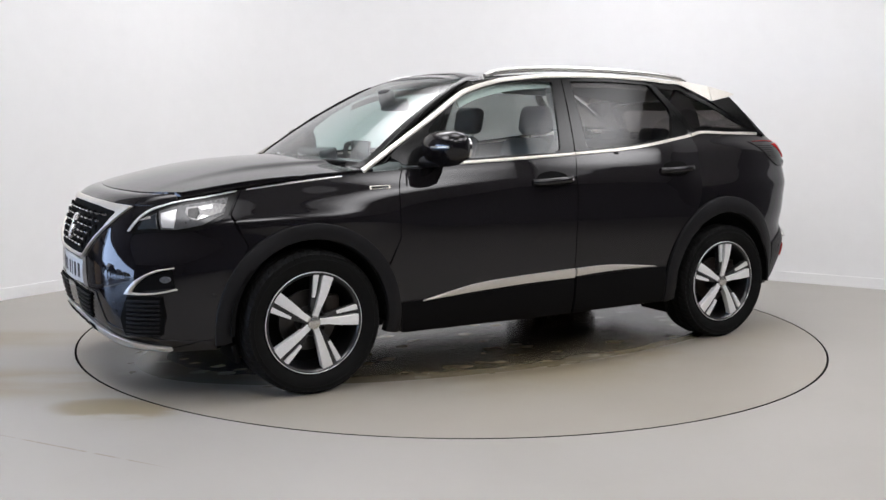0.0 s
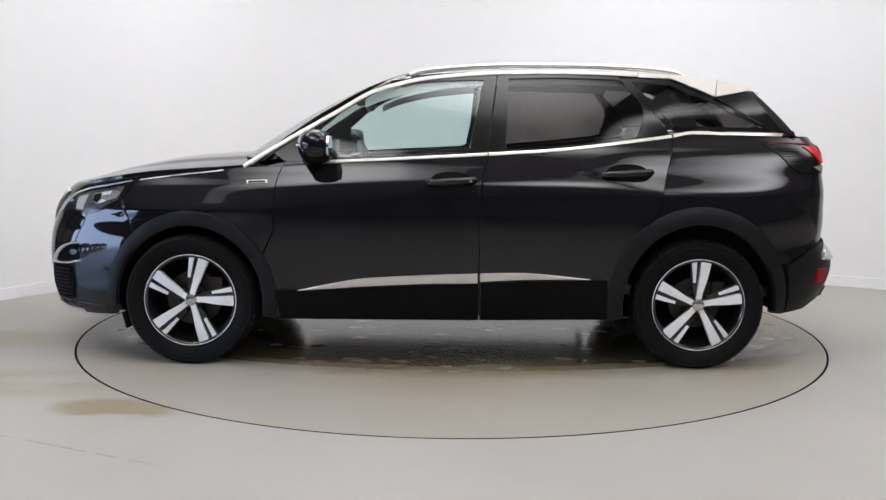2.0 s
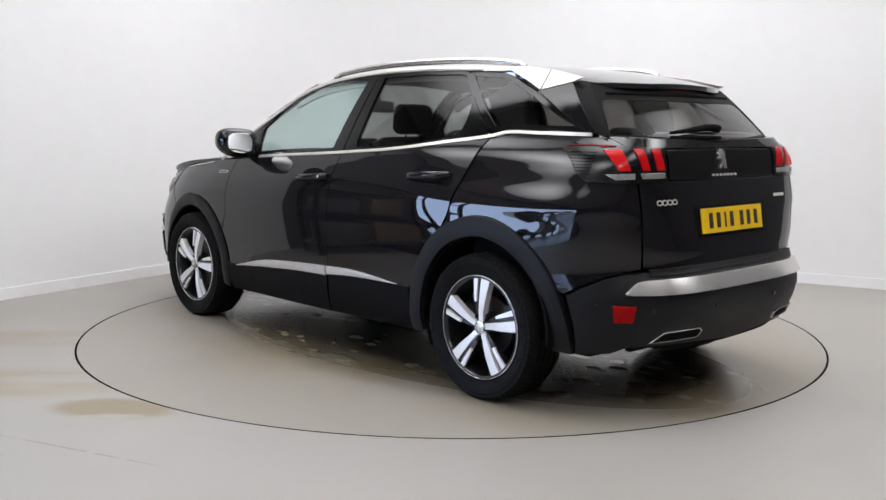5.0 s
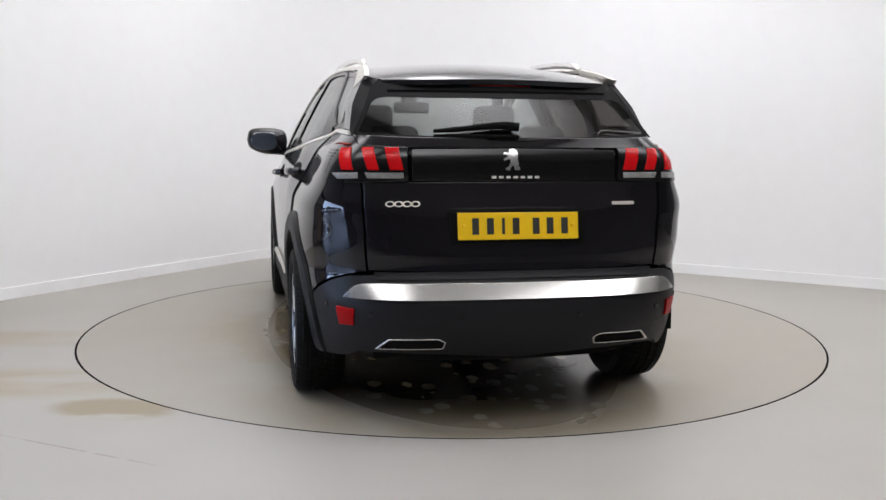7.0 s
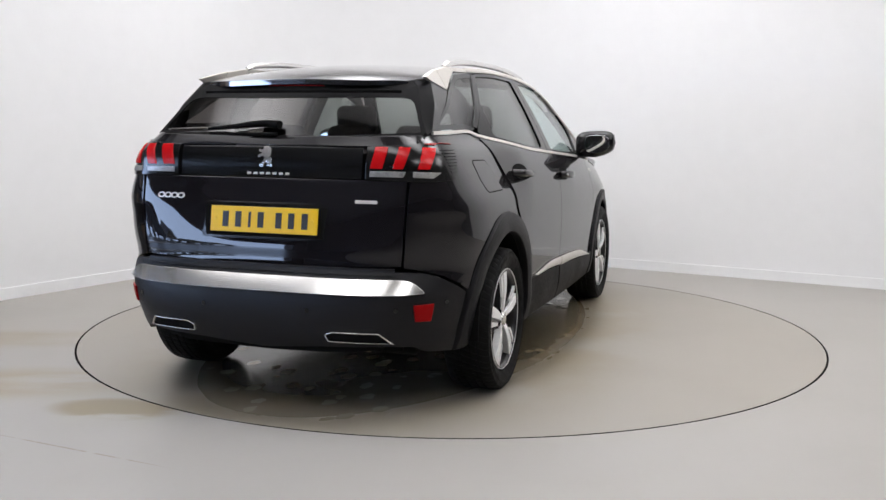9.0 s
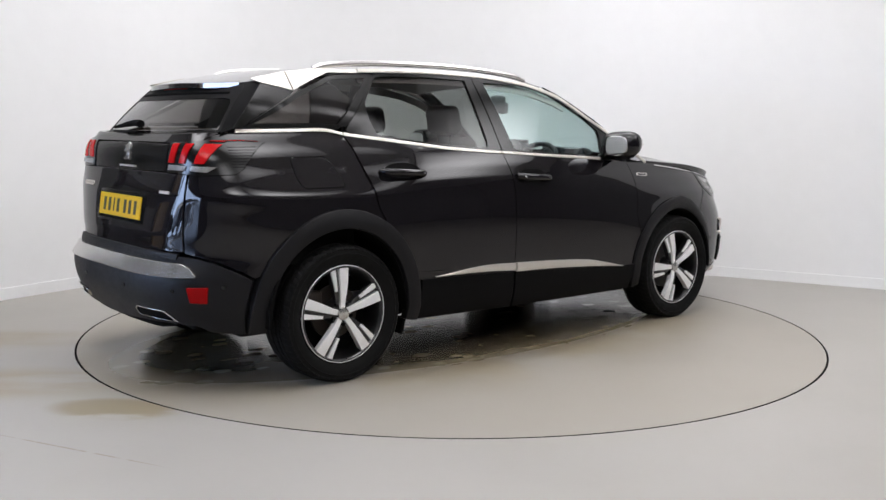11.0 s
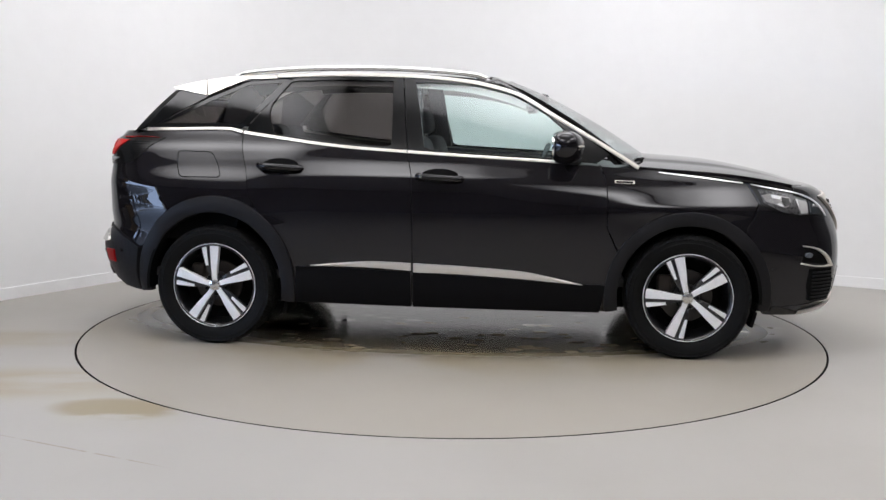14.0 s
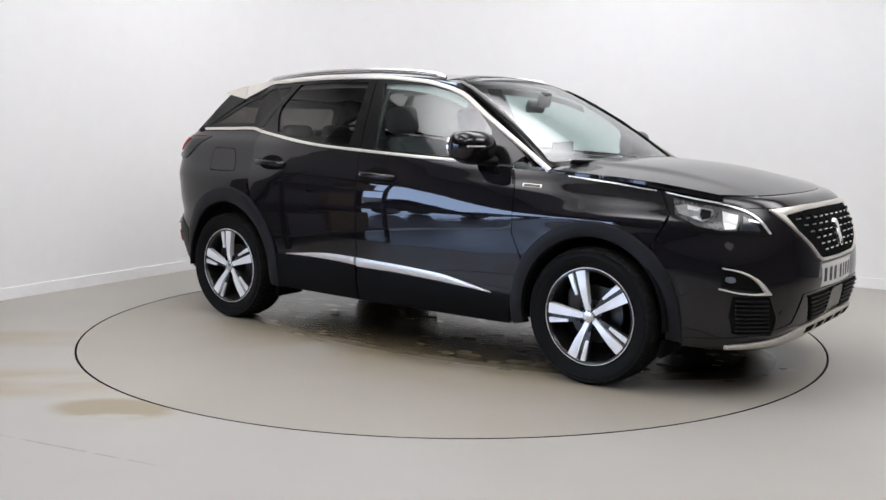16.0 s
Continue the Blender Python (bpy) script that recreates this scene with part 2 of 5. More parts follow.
def finish(bm, name, mat, parent=None, label="", smooth=40, bevel=0.0):
    """Links a bmesh as one mesh object, shaded smooth but for sharp edges."""
    me = bpy.data.meshes.new(name)
    bm.to_mesh(me)
    bm.free()
    me.materials.append(mat)
    me.polygons.foreach_set("use_smooth", [True] * len(me.polygons))
    if smooth:
        me.set_sharp_from_angle(angle=radians(smooth))
    ob = new(name, me)
    if parent:
        ob.parent = parent
    if bevel:
        b = ob.modifiers.new("rounded", "BEVEL")
        b.width, b.segments, b.limit_method, b.angle_limit = bevel, 2, "ANGLE", radians(50)
    return tagged(ob, label)


def spline(pts, n=6):
    """A Catmull-Rom curve through points."""
    p = [Vector(q) for q in pts]
    p = [2 * p[0] - p[1]] + p + [2 * p[-1] - p[-2]]
    out = []
    for i in range(1, len(p) - 2):
        a, b, c, d = p[i - 1:i + 3]
        for k in range(n):
            u = k / n
            out.append(0.5 * (2 * b + (c - a) * u + (2 * a - 5 * b + 4 * c - d) * u * u + (3 * b - a - 3 * c + d) * u ** 3))
    out.append(p[-2])
    return [tuple(v) for v in out]


def table(x, xs, ys):
    """Smooth interpolation in a short table."""
    if x <= xs[0]:
        return ys[0]
    if x >= xs[-1]:
        return ys[-1]
    i = 0
    while xs[i + 1] < x:
        i += 1

    def slope(k):
        if k == 0 or k == len(xs) - 1:
            j = min(k, len(xs) - 2)
            return (ys[j + 1] - ys[j]) / (xs[j + 1] - xs[j])
        return (ys[k + 1] - ys[k - 1]) / (xs[k + 1] - xs[k - 1])

    h = xs[i + 1] - xs[i]
    u = (x - xs[i]) / h
    return ((1 + 2 * u) * (1 - u) ** 2 * ys[i] + u * (1 - u) ** 2 * h * slope(i)
            + u * u * (3 - 2 * u) * ys[i + 1] + u * u * (u - 1) * h * slope(i + 1))


def shrink(outline, d):
    """The outline moved inwards by d."""
    p = [Vector(q) for q in outline]
    area = sum(a.x * b.y - b.x * a.y for a, b in zip(p, p[1:] + p[:1]))
    sign = 1 if area > 0 else -1
    out = []
    for i, q in enumerate(p):
        e1, e2 = (q - p[i - 1]), (p[(i + 1) % len(p)] - q)
        n = Vector((0, 0))
        for e in (e1, e2):
            if e.length > 1e-7:
                n += Vector((-e.y, e.x)).normalized() * sign
        out.append(tuple(q + (n.normalized() * d if n.length > 1e-6 else n)))
    return out


def thicken(bm, deep):
    """Closes a sheet: deep maps each vertex to its place on the inner side."""
    front = list(bm.verts)
    faces = list(bm.faces)
    edge = [e for e in bm.edges if e.is_boundary]
    twin = {v: bm.verts.new(d) for v, d in zip(front, deep)}
    for f in faces:
        bm.faces.new([twin[v] for v in reversed(f.verts)])
    for e in edge:
        a, b = e.verts
        bm.faces.new((a, b, twin[b], twin[a]))
    bmesh.ops.recalc_face_normals(bm, faces=bm.faces)


def sheet(name, outline, fn, mat, parent=None, label="", thick=0.012, steps=(0.06, 0.04), gap=0.0, bevel=0.0015):
    """A panel: a flat outline, cut into a grid, laid on the surface fn(a, b, depth)."""
    if gap:
        outline = shrink(outline, gap)
    bm = bmesh.new()
    vs = []
    for a, b in outline:
        if not vs or (Vector((a, b, 0)) - vs[-1].co).length > 1e-5:
            vs.append(bm.verts.new((a, b, 0)))
    if (vs[0].co - vs[-1].co).length < 1e-5:
        bm.verts.remove(vs.pop())
    bm.faces.new(vs)
    whole = bm.faces[:][0].calc_area()
    spare = bm.copy()

    def cut(b):
        for axis in (0, 1):
            lo, hi = min(v.co[axis] for v in b.verts), max(v.co[axis] for v in b.verts)
            n = max(1, math.ceil((hi - lo) / steps[axis]))
            for k in range(1, n):
                co, no = [0, 0, 0], [0, 0, 0]
                co[axis], no[axis] = lo + (hi - lo) * k / n, 1
                bmesh.ops.bisect_plane(b, geom=b.verts[:] + b.edges[:] + b.faces[:], plane_co=co, plane_no=no, dist=1e-6)

    cut(bm)
    wide = 1.3 * max(steps) * max(steps) + 1e-4
    if abs(sum(f.calc_area() for f in bm.faces) - whole) > 0.002 * whole or max(f.calc_area() for f in bm.faces) > wide:
        bm.free()
        bm = spare
        bmesh.ops.triangulate(bm, faces=bm.faces)
        cut(bm)
    else:
        spare.free()
    bmesh.ops.triangulate(bm, faces=[f for f in bm.faces if len(f.verts) > 4])
    flat = [(v.co.x, v.co.y) for v in bm.verts]
    for v, (a, b) in zip(list(bm.verts), flat):
        v.co = fn(a, b, 0.0)
    if thick:
        thicken(bm, [Vector(fn(a, b, thick)) for a, b in flat])
    return finish(bm, name, mat, parent, label, 35, bevel)


def resample(path, n):
    p = [Vector(q) for q in path]
    d = [0.0]
    for a, b in zip(p, p[1:]):
        d.append(d[-1] + (b - a).length)
    out, i = [], 0
    for k in range(n + 1):
        s = d[-1] * k / n
        while i < len(d) - 2 and d[i + 1] < s:
            i += 1
        u = (s - d[i]) / max(d[i + 1] - d[i], 1e-9)
        out.append(p[i].lerp(p[i + 1], min(max(u, 0), 1)))
    return out


def band(name, path_a, path_b, fn, mat, parent=None, label="", thick=0.012, n=40, across=2, closed=False, bevel=0.0015, swell=0.0):
    """A strip between two lines, laid on the surface fn(a, b, depth); swell raises its middle."""
    a, b = resample(path_a, n), resample(path_b, n)
    bm = bmesh.new()
    rows, deep = [], []
    for p, q in list(zip(a, b))[:n if closed else n + 1]:
        row = []
        for k in range(across + 1):
            c = p.lerp(q, k / across)
            row.append(bm.verts.new(fn(c.x, c.y, -swell * math.sin(math.pi * k / across))))
            deep.append(Vector(fn(c.x, c.y, thick)))
        rows.append(row)
    m = len(rows)
    for i in range(m if closed else m - 1):
        r, s = rows[i], rows[(i + 1) % m]
        for k in range(across):
            bm.faces.new((r[k], s[k], s[k + 1], r[k + 1]))
    thicken(bm, deep)
    return finish(bm, name, mat, parent, label, 35, bevel)


def box(name, size, at, mat, parent=None, label="", bevel=0.01, turn=(0, 0, 0), segments=3, taper=None):
    """A rounded block; taper scales its top in x and y."""
    bm = bmesh.new()
    bmesh.ops.create_cube(bm, size=1)
    for v in bm.verts:
        k = taper if taper and v.co.z > 0 else (1, 1)
        v.co = (v.co.x * size[0] * k[0], v.co.y * size[1] * k[1], v.co.z * size[2])
    if bevel:
        bmesh.ops.bevel(bm, geom=bm.edges[:], offset=min(bevel, min(size) * 0.49), segments=segments, profile=0.5, affect="EDGES")
    ob = finish(bm, name, mat, parent, label, 50)
    ob.matrix_basis = pose(*at, *turn)
    return ob


def lathe(name, profile, mat, parent=None, label="", n=72, at=None, closed=False):
    """A body turned round the y axis: profile of (radius, y)."""
    bm = bmesh.new()
    rings = []
    for k in range(n):
        a = 2 * math.pi * k / n
        rings.append([bm.verts.new((r * math.cos(a), y, r * math.sin(a))) for r, y in profile])
    for k in range(n):
        p, q = rings[k], rings[(k + 1) % n]
        for i in range(len(profile) if closed else len(profile) - 1):
            j = (i + 1) % len(profile)
            bm.faces.new((p[i], q[i], q[j], p[j]))
    bmesh.ops.remove_doubles(bm, verts=bm.verts, dist=1e-5)
    bmesh.ops.recalc_face_normals(bm, faces=bm.faces)
    ob = finish(bm, name, mat, parent, label, 40)
    if at is not None:
        ob.matrix_basis = at
    return ob


def tube(name, path, radii, mat, parent=None, label="", n=10, flat=1.0):
    """A bent rod of varying radius along a path; flat squashes it in height."""
    p = [Vector(q) for q in path]
    bm = bmesh.new()
    rings = []
    for i, q in enumerate(p):
        d = (p[min(i + 1, len(p) - 1)] - p[max(i - 1, 0)]).normalized()
        u = d.cross(Vector((0, 0, 1)))
        u = u.normalized() if u.length > 1e-4 else Vector((1, 0, 0))
        w = u.cross(d)
        r = radii[i] if isinstance(radii, (list, tuple)) else radii
        rings.append([bm.verts.new(q + u * r * math.cos(2 * math.pi * k / n) + w * r * flat * math.sin(2 * math.pi * k / n)) for k in range(n)])
    for r, s in zip(rings, rings[1:]):
        for k in range(n):
            bm.faces.new((r[k], r[(k + 1) % n], s[(k + 1) % n], s[k]))
    bm.faces.new(rings[0])
    bm.faces.new(rings[-1])
    bmesh.ops.recalc_face_normals(bm, faces=bm.faces)
    return finish(bm, name, mat, parent, label, 50)


# ---- the room ----
CORNER = Vector((-1.16, 4.10))
WAY_LEFT, WAY_RIGHT = Vector((-0.52, -0.854)), Vector((0.877, -0.481))
ROOM_S, ROOM_T, ROOM_H = 20.0, 13.0, 3.8
DOOR_S0, DOOR_S1, DOOR_H = 6.3, 18.6, 1.85
WHITE_S, WHITE_T = 4.7, 7.2  # where the white walls end


def plan(s, t, z=0.0):
    """A place in the room: s along the wall with the opening, t along the other."""
    q = CORNER + s * WAY_LEFT + t * WAY_RIGHT
    return Vector((q.x, q.y, z))


def wall_run(name, line, z0, z1, thick, mat, label="", category="wall"):
    """An upright wall along a plan line; its thickness lies outside the room."""
    bm = bmesh.new()
    p = [Vector((q.x, q.y)) for q in line]
    inner, outer = [], []
    for i, q in enumerate(p):
        d = (p[min(i + 1, len(p) - 1)] - p[max(i - 1, 0)]).normalized()
        n = Vector((-d.y, d.x))
        inner.append(q)
        outer.append(q + n * thick)
    cols = [[bm.verts.new((*inner[i], z0)), bm.verts.new((*inner[i], z1)), bm.verts.new((*outer[i], z1)), bm.verts.new((*outer[i], z0))] for i in range(len(p))]
    for c, d in zip(cols, cols[1:]):
        for k in range(4):
            bm.faces.new((c[k], d[k], d[(k + 1) % 4], c[(k + 1) % 4]))
    bm.faces.new(cols[0])
    bm.faces.new(cols[-1])
    bmesh.ops.recalc_face_normals(bm, faces=bm.faces)
    return tagged(finish(bm, name, mat, None, "", 30), label, category, "", "structure")


def corner_line(inset=0.0, radius=1.5, s_end=DOOR_S0, t_end=ROOM_T):
    """The plan line of the two white walls with their rounded corner, from the opening round to the far end."""
    pts = [plan(s_end, inset)]
    for k in range(25):
        a = math.pi / 2 * k / 24
        pts.append(plan(radius - (radius - inset) * math.sin(a), radius - (radius - inset) * math.cos(a)))
    pts.append(plan(inset, t_end))
    return pts


def build_room():
    wall_run("wall_north", corner_line(0.0, 1.5, WHITE_S, WHITE_T), 0, ROOM_H, 0.2, WALL, "smooth white painted studio wall with a rounded corner")
    wall_run("baseboard", corner_line(0.016, 1.5, WHITE_S, WHITE_T), 0, 0.085, 0.016, SKIRT, "low white painted skirting board along the white wall", "baseboard")
    wall_run("wall_northwest", [plan(DOOR_S0, 0), plan(WHITE_S, 0)], 0, ROOM_H, 0.2, ROOM, "plain grey workshop wall between the white wall and the opening")
    wall_run("wall_northeast", [plan(0, WHITE_T), plan(0, ROOM_T)], 0, ROOM_H, 0.2, ROOM, "plain grey workshop wall beside the white wall")
    wall_run("wall_west", [plan(ROOM_S, 0), plan(DOOR_S1, 0)], 0, ROOM_H, 0.2, ROOM, "plain grey workshop wall beside the opening")
    wall_run("lintel", [plan(DOOR_S1, 0), plan(DOOR_S0, 0)], DOOR_H, ROOM_H, 0.2, ROOM, "plain grey wall above the wide opening")
    wall_run("wall_south", [plan(ROOM_S, ROOM_T), plan(ROOM_S, 0)], 0, ROOM_H, 0.2, ROOM, "plain grey painted workshop end wall")
    wall_run("wall_east", [plan(0, ROOM_T), plan(ROOM_S, ROOM_T)], 0, ROOM_H, 0.2, ROOM, "plain grey workshop wall")
    bm = bmesh.new()
    vs = [bm.verts.new(plan(s, t, z)) for z in (ROOM_H, ROOM_H + 0.2) for s, t in ((-0.2, -0.2), (ROOM_S + 0.2, -0.2), (ROOM_S + 0.2, ROOM_T + 0.2), (-0.2, ROOM_T + 0.2))]
    for f in ((0, 1, 2, 3), (4, 5, 6, 7), (0, 1, 5, 4), (1, 2, 6, 5), (2, 3, 7, 6), (3, 0, 4, 7)):
        bm.faces.new([vs[i] for i in f])
    bmesh.ops.recalc_face_normals(bm, faces=bm.faces)
    tagged(finish(bm, "ceiling", CEIL), "plain pale ceiling of the studio", "ceiling", "", "structure")

    # floor: a slab with a round hole for the turning plate
    bm = bmesh.new()
    n = 128
    rims = []
    for r, z in ((PLATE_R + 0.006, -0.12), (PLATE_R + 0.006, -0.002), (PLATE_R + 0.007, 0.0), (3.0, 0.0), (40.0, 0.0)):
        rims.append([bm.verts.new((r * math.cos(2 * math.pi * k / n), r * math.sin(2 * math.pi * k / n), z)) for k in range(n)])
    for a, b in zip(rims, rims[1:]):
        for k in range(n):
            bm.faces.new((a[k], a[(k + 1) % n], b[(k + 1) % n], b[k]))
    for f in bm.faces:
        f.normal_update()
    bmesh.ops.recalc_face_normals(bm, faces=bm.faces)
    tagged(finish(bm, "floor", FLOOR), "pale grey glossy epoxy floor with brown tyre stains", "floor", "", "structure")
    # pit wall and base are coloured near black so the gap reads as shade
    rim = lathe("pit_rim", [(PLATE_R + 0.005, 0.119), (PLATE_R + 0.005, 0.0)], DARK, None, "", 128)
    tagged(rim, "pit wall coloured near black for the shade in the gap", "rim", "", "structure").matrix_basis = pose(0, 0, -0.12, 90)
    lathe("pit", [(0.0, 0.0), (PLATE_R + 0.02, 0.0)], DARK, None)
    tagged(bpy.data.objects["pit"], "pit base coloured near black for the shade below the plate", "pit", "", "structure").matrix_basis = pose(0, 0, -0.12, 90)

    # unseen dark sheet inside the opening, added to shape reflections on the car's flank
    bm = bmesh.new()
    for q in ((5.7, 0.03), (ROOM_S - 0.05, 0.03), (ROOM_S - 0.05, 4.0), (9.5, 3.4), (5.9, 2.1)):
        bm.verts.new(plan(*q, 0.005))
    bm.faces.new(bm.verts)
    for f in bm.faces:
        f.normal_update()
        if f.normal.z < 0:
            f.normal_flip()
    bmesh.ops.solidify(bm, geom=bm.faces[:], thickness=0.006)
    tagged(finish(bm, "reflection_sheet", DARK_SHEET), "unseen dark glossy sheet inside the wide opening, added for the car's reflections", "floor", "", "structure")

    # yard outside the opening
    bm = bmesh.new()
    for q in ((DOOR_S0 - 30, -0.22), (DOOR_S1 + 30, -0.22), (DOOR_S1 + 30, -40), (DOOR_S0 - 30, -40)):
        bm.verts.new(plan(*q, 0.004))
    bm.faces.new(bm.verts)
    bmesh.ops.recalc_face_normals(bm, faces=bm.faces)
    tagged(finish(bm, "ground", YARD), "wet grey concrete yard outside the wide opening", "ground", "", "structure")


def ceiling_light(at, turn):
    root = tagged(new("ceiling_light"), "long white ceiling light with a glowing diffuser", "ceiling light", "ceiling lights")
    root.matrix_basis = pose(*at, 0, 0, turn)
    box("frame", (3.0, 2.0, 0.08), (0, 0, -0.04), SKIRT, root, "", 0.01)
    box("diffuser", (2.94, 1.94, 0.02), (0, 0, -0.086), LAMP, root, "white glowing diffuser", 0.004)
    return root


def build_lights():
    along = math.degrees(math.atan2(WAY_LEFT.y, WAY_LEFT.x))
    across = math.degrees(math.atan2(WAY_RIGHT.y, WAY_RIGHT.x))
    spots = [(2.35, 1.7, along), (5.6, 1.7, along), (1.65, 3.8, across), (1.7, 7.2, across), (4.2, 4.3, across), (7.3, 4.0, across), (4.5, 7.4, along), (7.6, 7.4, along)]
    first = None
    for s, t, turn in spots:
        if first is None:
            first = ceiling_light(plan(s, t, ROOM_H), turn)
        else:
            copy_thing(first, pose(*plan(s, t, ROOM_H), 0, 0, turn))


def build_turntable():
    root = tagged(new("turntable"), "round pale epoxy turntable plate with wet patches", "turntable")
    lathe("plate", [(0.0, 0.0), (1.0, 0.0), (2.0, 0.0), (PLATE_R - 0.006, 0.0), (PLATE_R - 0.006, -0.1), (0, -0.1)], PLATE_TOP, root, "pale grey plate, wet and shade-darkened under the car", 128)
    # the plate's side wall, blackened to put the gap's shade into its colour
    lathe("plate_edge", [(PLATE_R - 0.0055, -0.0008), (PLATE_R - 0.0045, -0.0015), (PLATE_R - 0.0045, -0.09)], DARK, root, "plate side coloured near black for the shade in the gap", 128)
    bpy.data.objects["plate_edge"].data.transform(Matrix.Rotation(radians(90), 4, "X"))
    bpy.data.objects["plate"].data.transform(Matrix.Rotation(radians(90), 4, "X"))
    return root


def parked_car(name, paint, label, at, turn):
    """A saloon parked outside: lower body, cabin, glass band, wheels."""
    car = tagged(new(name), label, "car", "cars parked in the yard")
    car.matrix_basis = pose(*at, 0, 0, turn)
    body = [(-2.2, 0.35), (-2.15, 0.75), (-1.9, 0.92), (-1.1, 0.95), (0.7, 0.95), (1.6, 0.85), (2.1, 0.68), (2.18, 0.35)]
    roof = [(-1.75, 0.93), (-1.0, 1.38), (-0.3, 1.45), (0.2, 1.40), (1.0, 0.93)]
    flank = lambda w, k: (lambda x, z, d: (x, w - d - k * (z - 0.9), z))
    sheet("body", body, flank(0.9, 0.0), paint, car, "", 1.8, (0.3, 0.2), 0, 0.05)
    sheet("cabin", roof, flank(0.78, 0.0), paint, car, "", 1.56, (0.3, 0.2), 0, 0.05)
    for s in (1, -1):
        sheet("side_window", shrink(roof, 0.07), lambda x, z, d: (x, s * (0.784 - d), z), PLAIN_GLASS, car, "", 0.01, (0.3, 0.3), 0, 0)
        for x in (-1.35, 1.35):
            w = lathe("wheel", [(0.0, -0.10), (0.2, -0.10), (0.21, -0.11), (0.31, -0.10), (0.32, 0.0), (0.31, 0.10), (0.0, 0.10)], RUBBER, car, "", 32)
            w.matrix_basis = pose(x, s * 0.84, 0.324)
            lathe("rim", [(0.0, 0.0), (0.19, 0.0), (0.2, 0.02)], ALLOY, w, "", 24).matrix_basis = pose(0, -0.115 if s < 0 else 0.115, 0)
    return car


def yard_backdrop():
    """The bright hazy distance beyond the yard."""
    bm = bmesh.new()
    cols = []
    for k in range(17):
        a = math.pi * k / 16
        q = plan(9.5 + 32 * math.cos(a), -4 - 26 * math.sin(a))
        cols.append([bm.verts.new((q.x, q.y, z)) for z in (0.0, 1.2, 14.0)])
    for c, d in zip(cols, cols[1:]):
        for k in range(2):
            bm.faces.new((c[k], d[k], d[k + 1], c[k + 1]))
    tagged(finish(bm, "backdrop", HAZE), "bright hazy sky beyond the yard", "backdrop", "", "structure")


def build_yard():
    yard_backdrop()
    yaw = math.degrees(math.atan2(WAY_LEFT.y, WAY_LEFT.x))
    for s, t, mat, lab in ((7.0, -5.4, BLUE_CAR, "dark blue saloon parked in the yard"), (12.0, -5.2, GREY_CAR, "grey saloon parked in the yard"), (17.0, -5.6, BLUE_CAR, "dark blue saloon parked in the yard"), (22.0, -5.4, GREY_CAR, "grey saloon parked in the yard"), (27.0, -5.6, BLUE_CAR, "dark blue saloon parked in the yard")):
        parked_car("parked_car", mat, lab, plan(s, t, 0.004), yaw)


def shelf_rack(at, turn):
    """A workshop rack: four posts, four shelves, boxes on them."""
    rack = tagged(new("shelf_rack"), "dark steel workshop rack filled with boxes", "shelf")
    rack.matrix_basis = pose(*at, 0, 0, turn)
    for x in (-0.65, 0.65):
        for y in (-0.2, 0.2):
            box("post", (0.04, 0.04, 2.0), (x, y, 1.0), DARK, rack, "", 0.003)
    for k, z in enumerate((0.15, 0.7, 1.25, 1.8)):
        box("shelf", (1.34, 0.44, 0.03), (0, 0, z), ROOM, rack, "", 0.003)
    for k, (x, z, w, h) in enumerate(((-0.4, 0.7, 0.4, 0.26), (0.1, 0.7, 0.35, 0.34), (-0.3, 1.25, 0.5, 0.22), (0.35, 1.25, 0.3, 0.32), (-0.35, 0.15, 0.45, 0.3), (0.2, 0.15, 0.5, 0.36))):
        crate = tagged(box("crate", (w, 0.34, h), (0, 0, 0), CRATE if k % 2 else ROOM, None, "", 0.008), "plain storage box standing on the workshop rack", "box", "boxes on the rack")
        crate.matrix_basis = rack.matrix_basis @ pose(x, 0, z + 0.015 + h / 2 + 0.001)


build_room()
shelf_rack(plan(5.5, 0.32), math.degrees(math.atan2(WAY_LEFT.y, WAY_LEFT.x)))
build_lights()
build_yard()
TURNTABLE = build_turntable()
# ---- the car: x ahead, y to its left, z up, from the middle of the wheelbase on the ground ----
AXLE_F, AXLE_R, HUB_Z = 1.3375, -1.3375, 0.342
X1F, X1R = 0.5, -0.9


def half_width(z):
    return table(z, [0.15, 0.22, 0.33, 0.45, 0.62, 0.78, 0.90, 0.97, 1.02, 1.08, 1.15, 1.234, 1.5],
                 [0.80, 0.85, 0.885, 0.893, 0.904, 0.907, 0.899, 0.886, 0.868, 0.843, 0.803, 0.720, 0.57])


def nose(z):
    return table(z, [0.15, 0.22, 0.30, 0.45, 0.60, 0.75, 0.90, 1.0, 1.1], [1.96, 2.11, 2.20, 2.246, 2.254, 2.236, 2.17, 2.08, 1.97])


def tail(z):
    return table(z, [0.15, 0.25, 0.35, 0.45, 0.55, 0.60, 0.66, 0.75, 0.9, 1.0, 1.03, 1.055, 1.15, 1.22, 1.3],
                 [1.98, 2.07, 2.135, 2.18, 2.185, 2.155, 2.112, 2.104, 2.080, 2.056, 2.049, 2.043, 2.030, 1.995, 1.95])


def nose_power(z):
    return table(z, [0.3, 0.6, 0.8, 1.0], [4.6, 4.3, 3.6, 3.4])


def tail_power(z):
    return table(z, [0.4, 0.65, 0.9, 1.1], [4.0, 4.5, 6.2, 10.0])


def belt(x):
    return table(x, [-1.84, -1.5, -1.3, -1.216, -1.0, -0.63, -0.23, 0.25, 0.57, 1.06],
                 [1.236, 1.241, 1.243, 1.226, 1.198, 1.153, 1.125, 1.098, 1.081, 1.05])


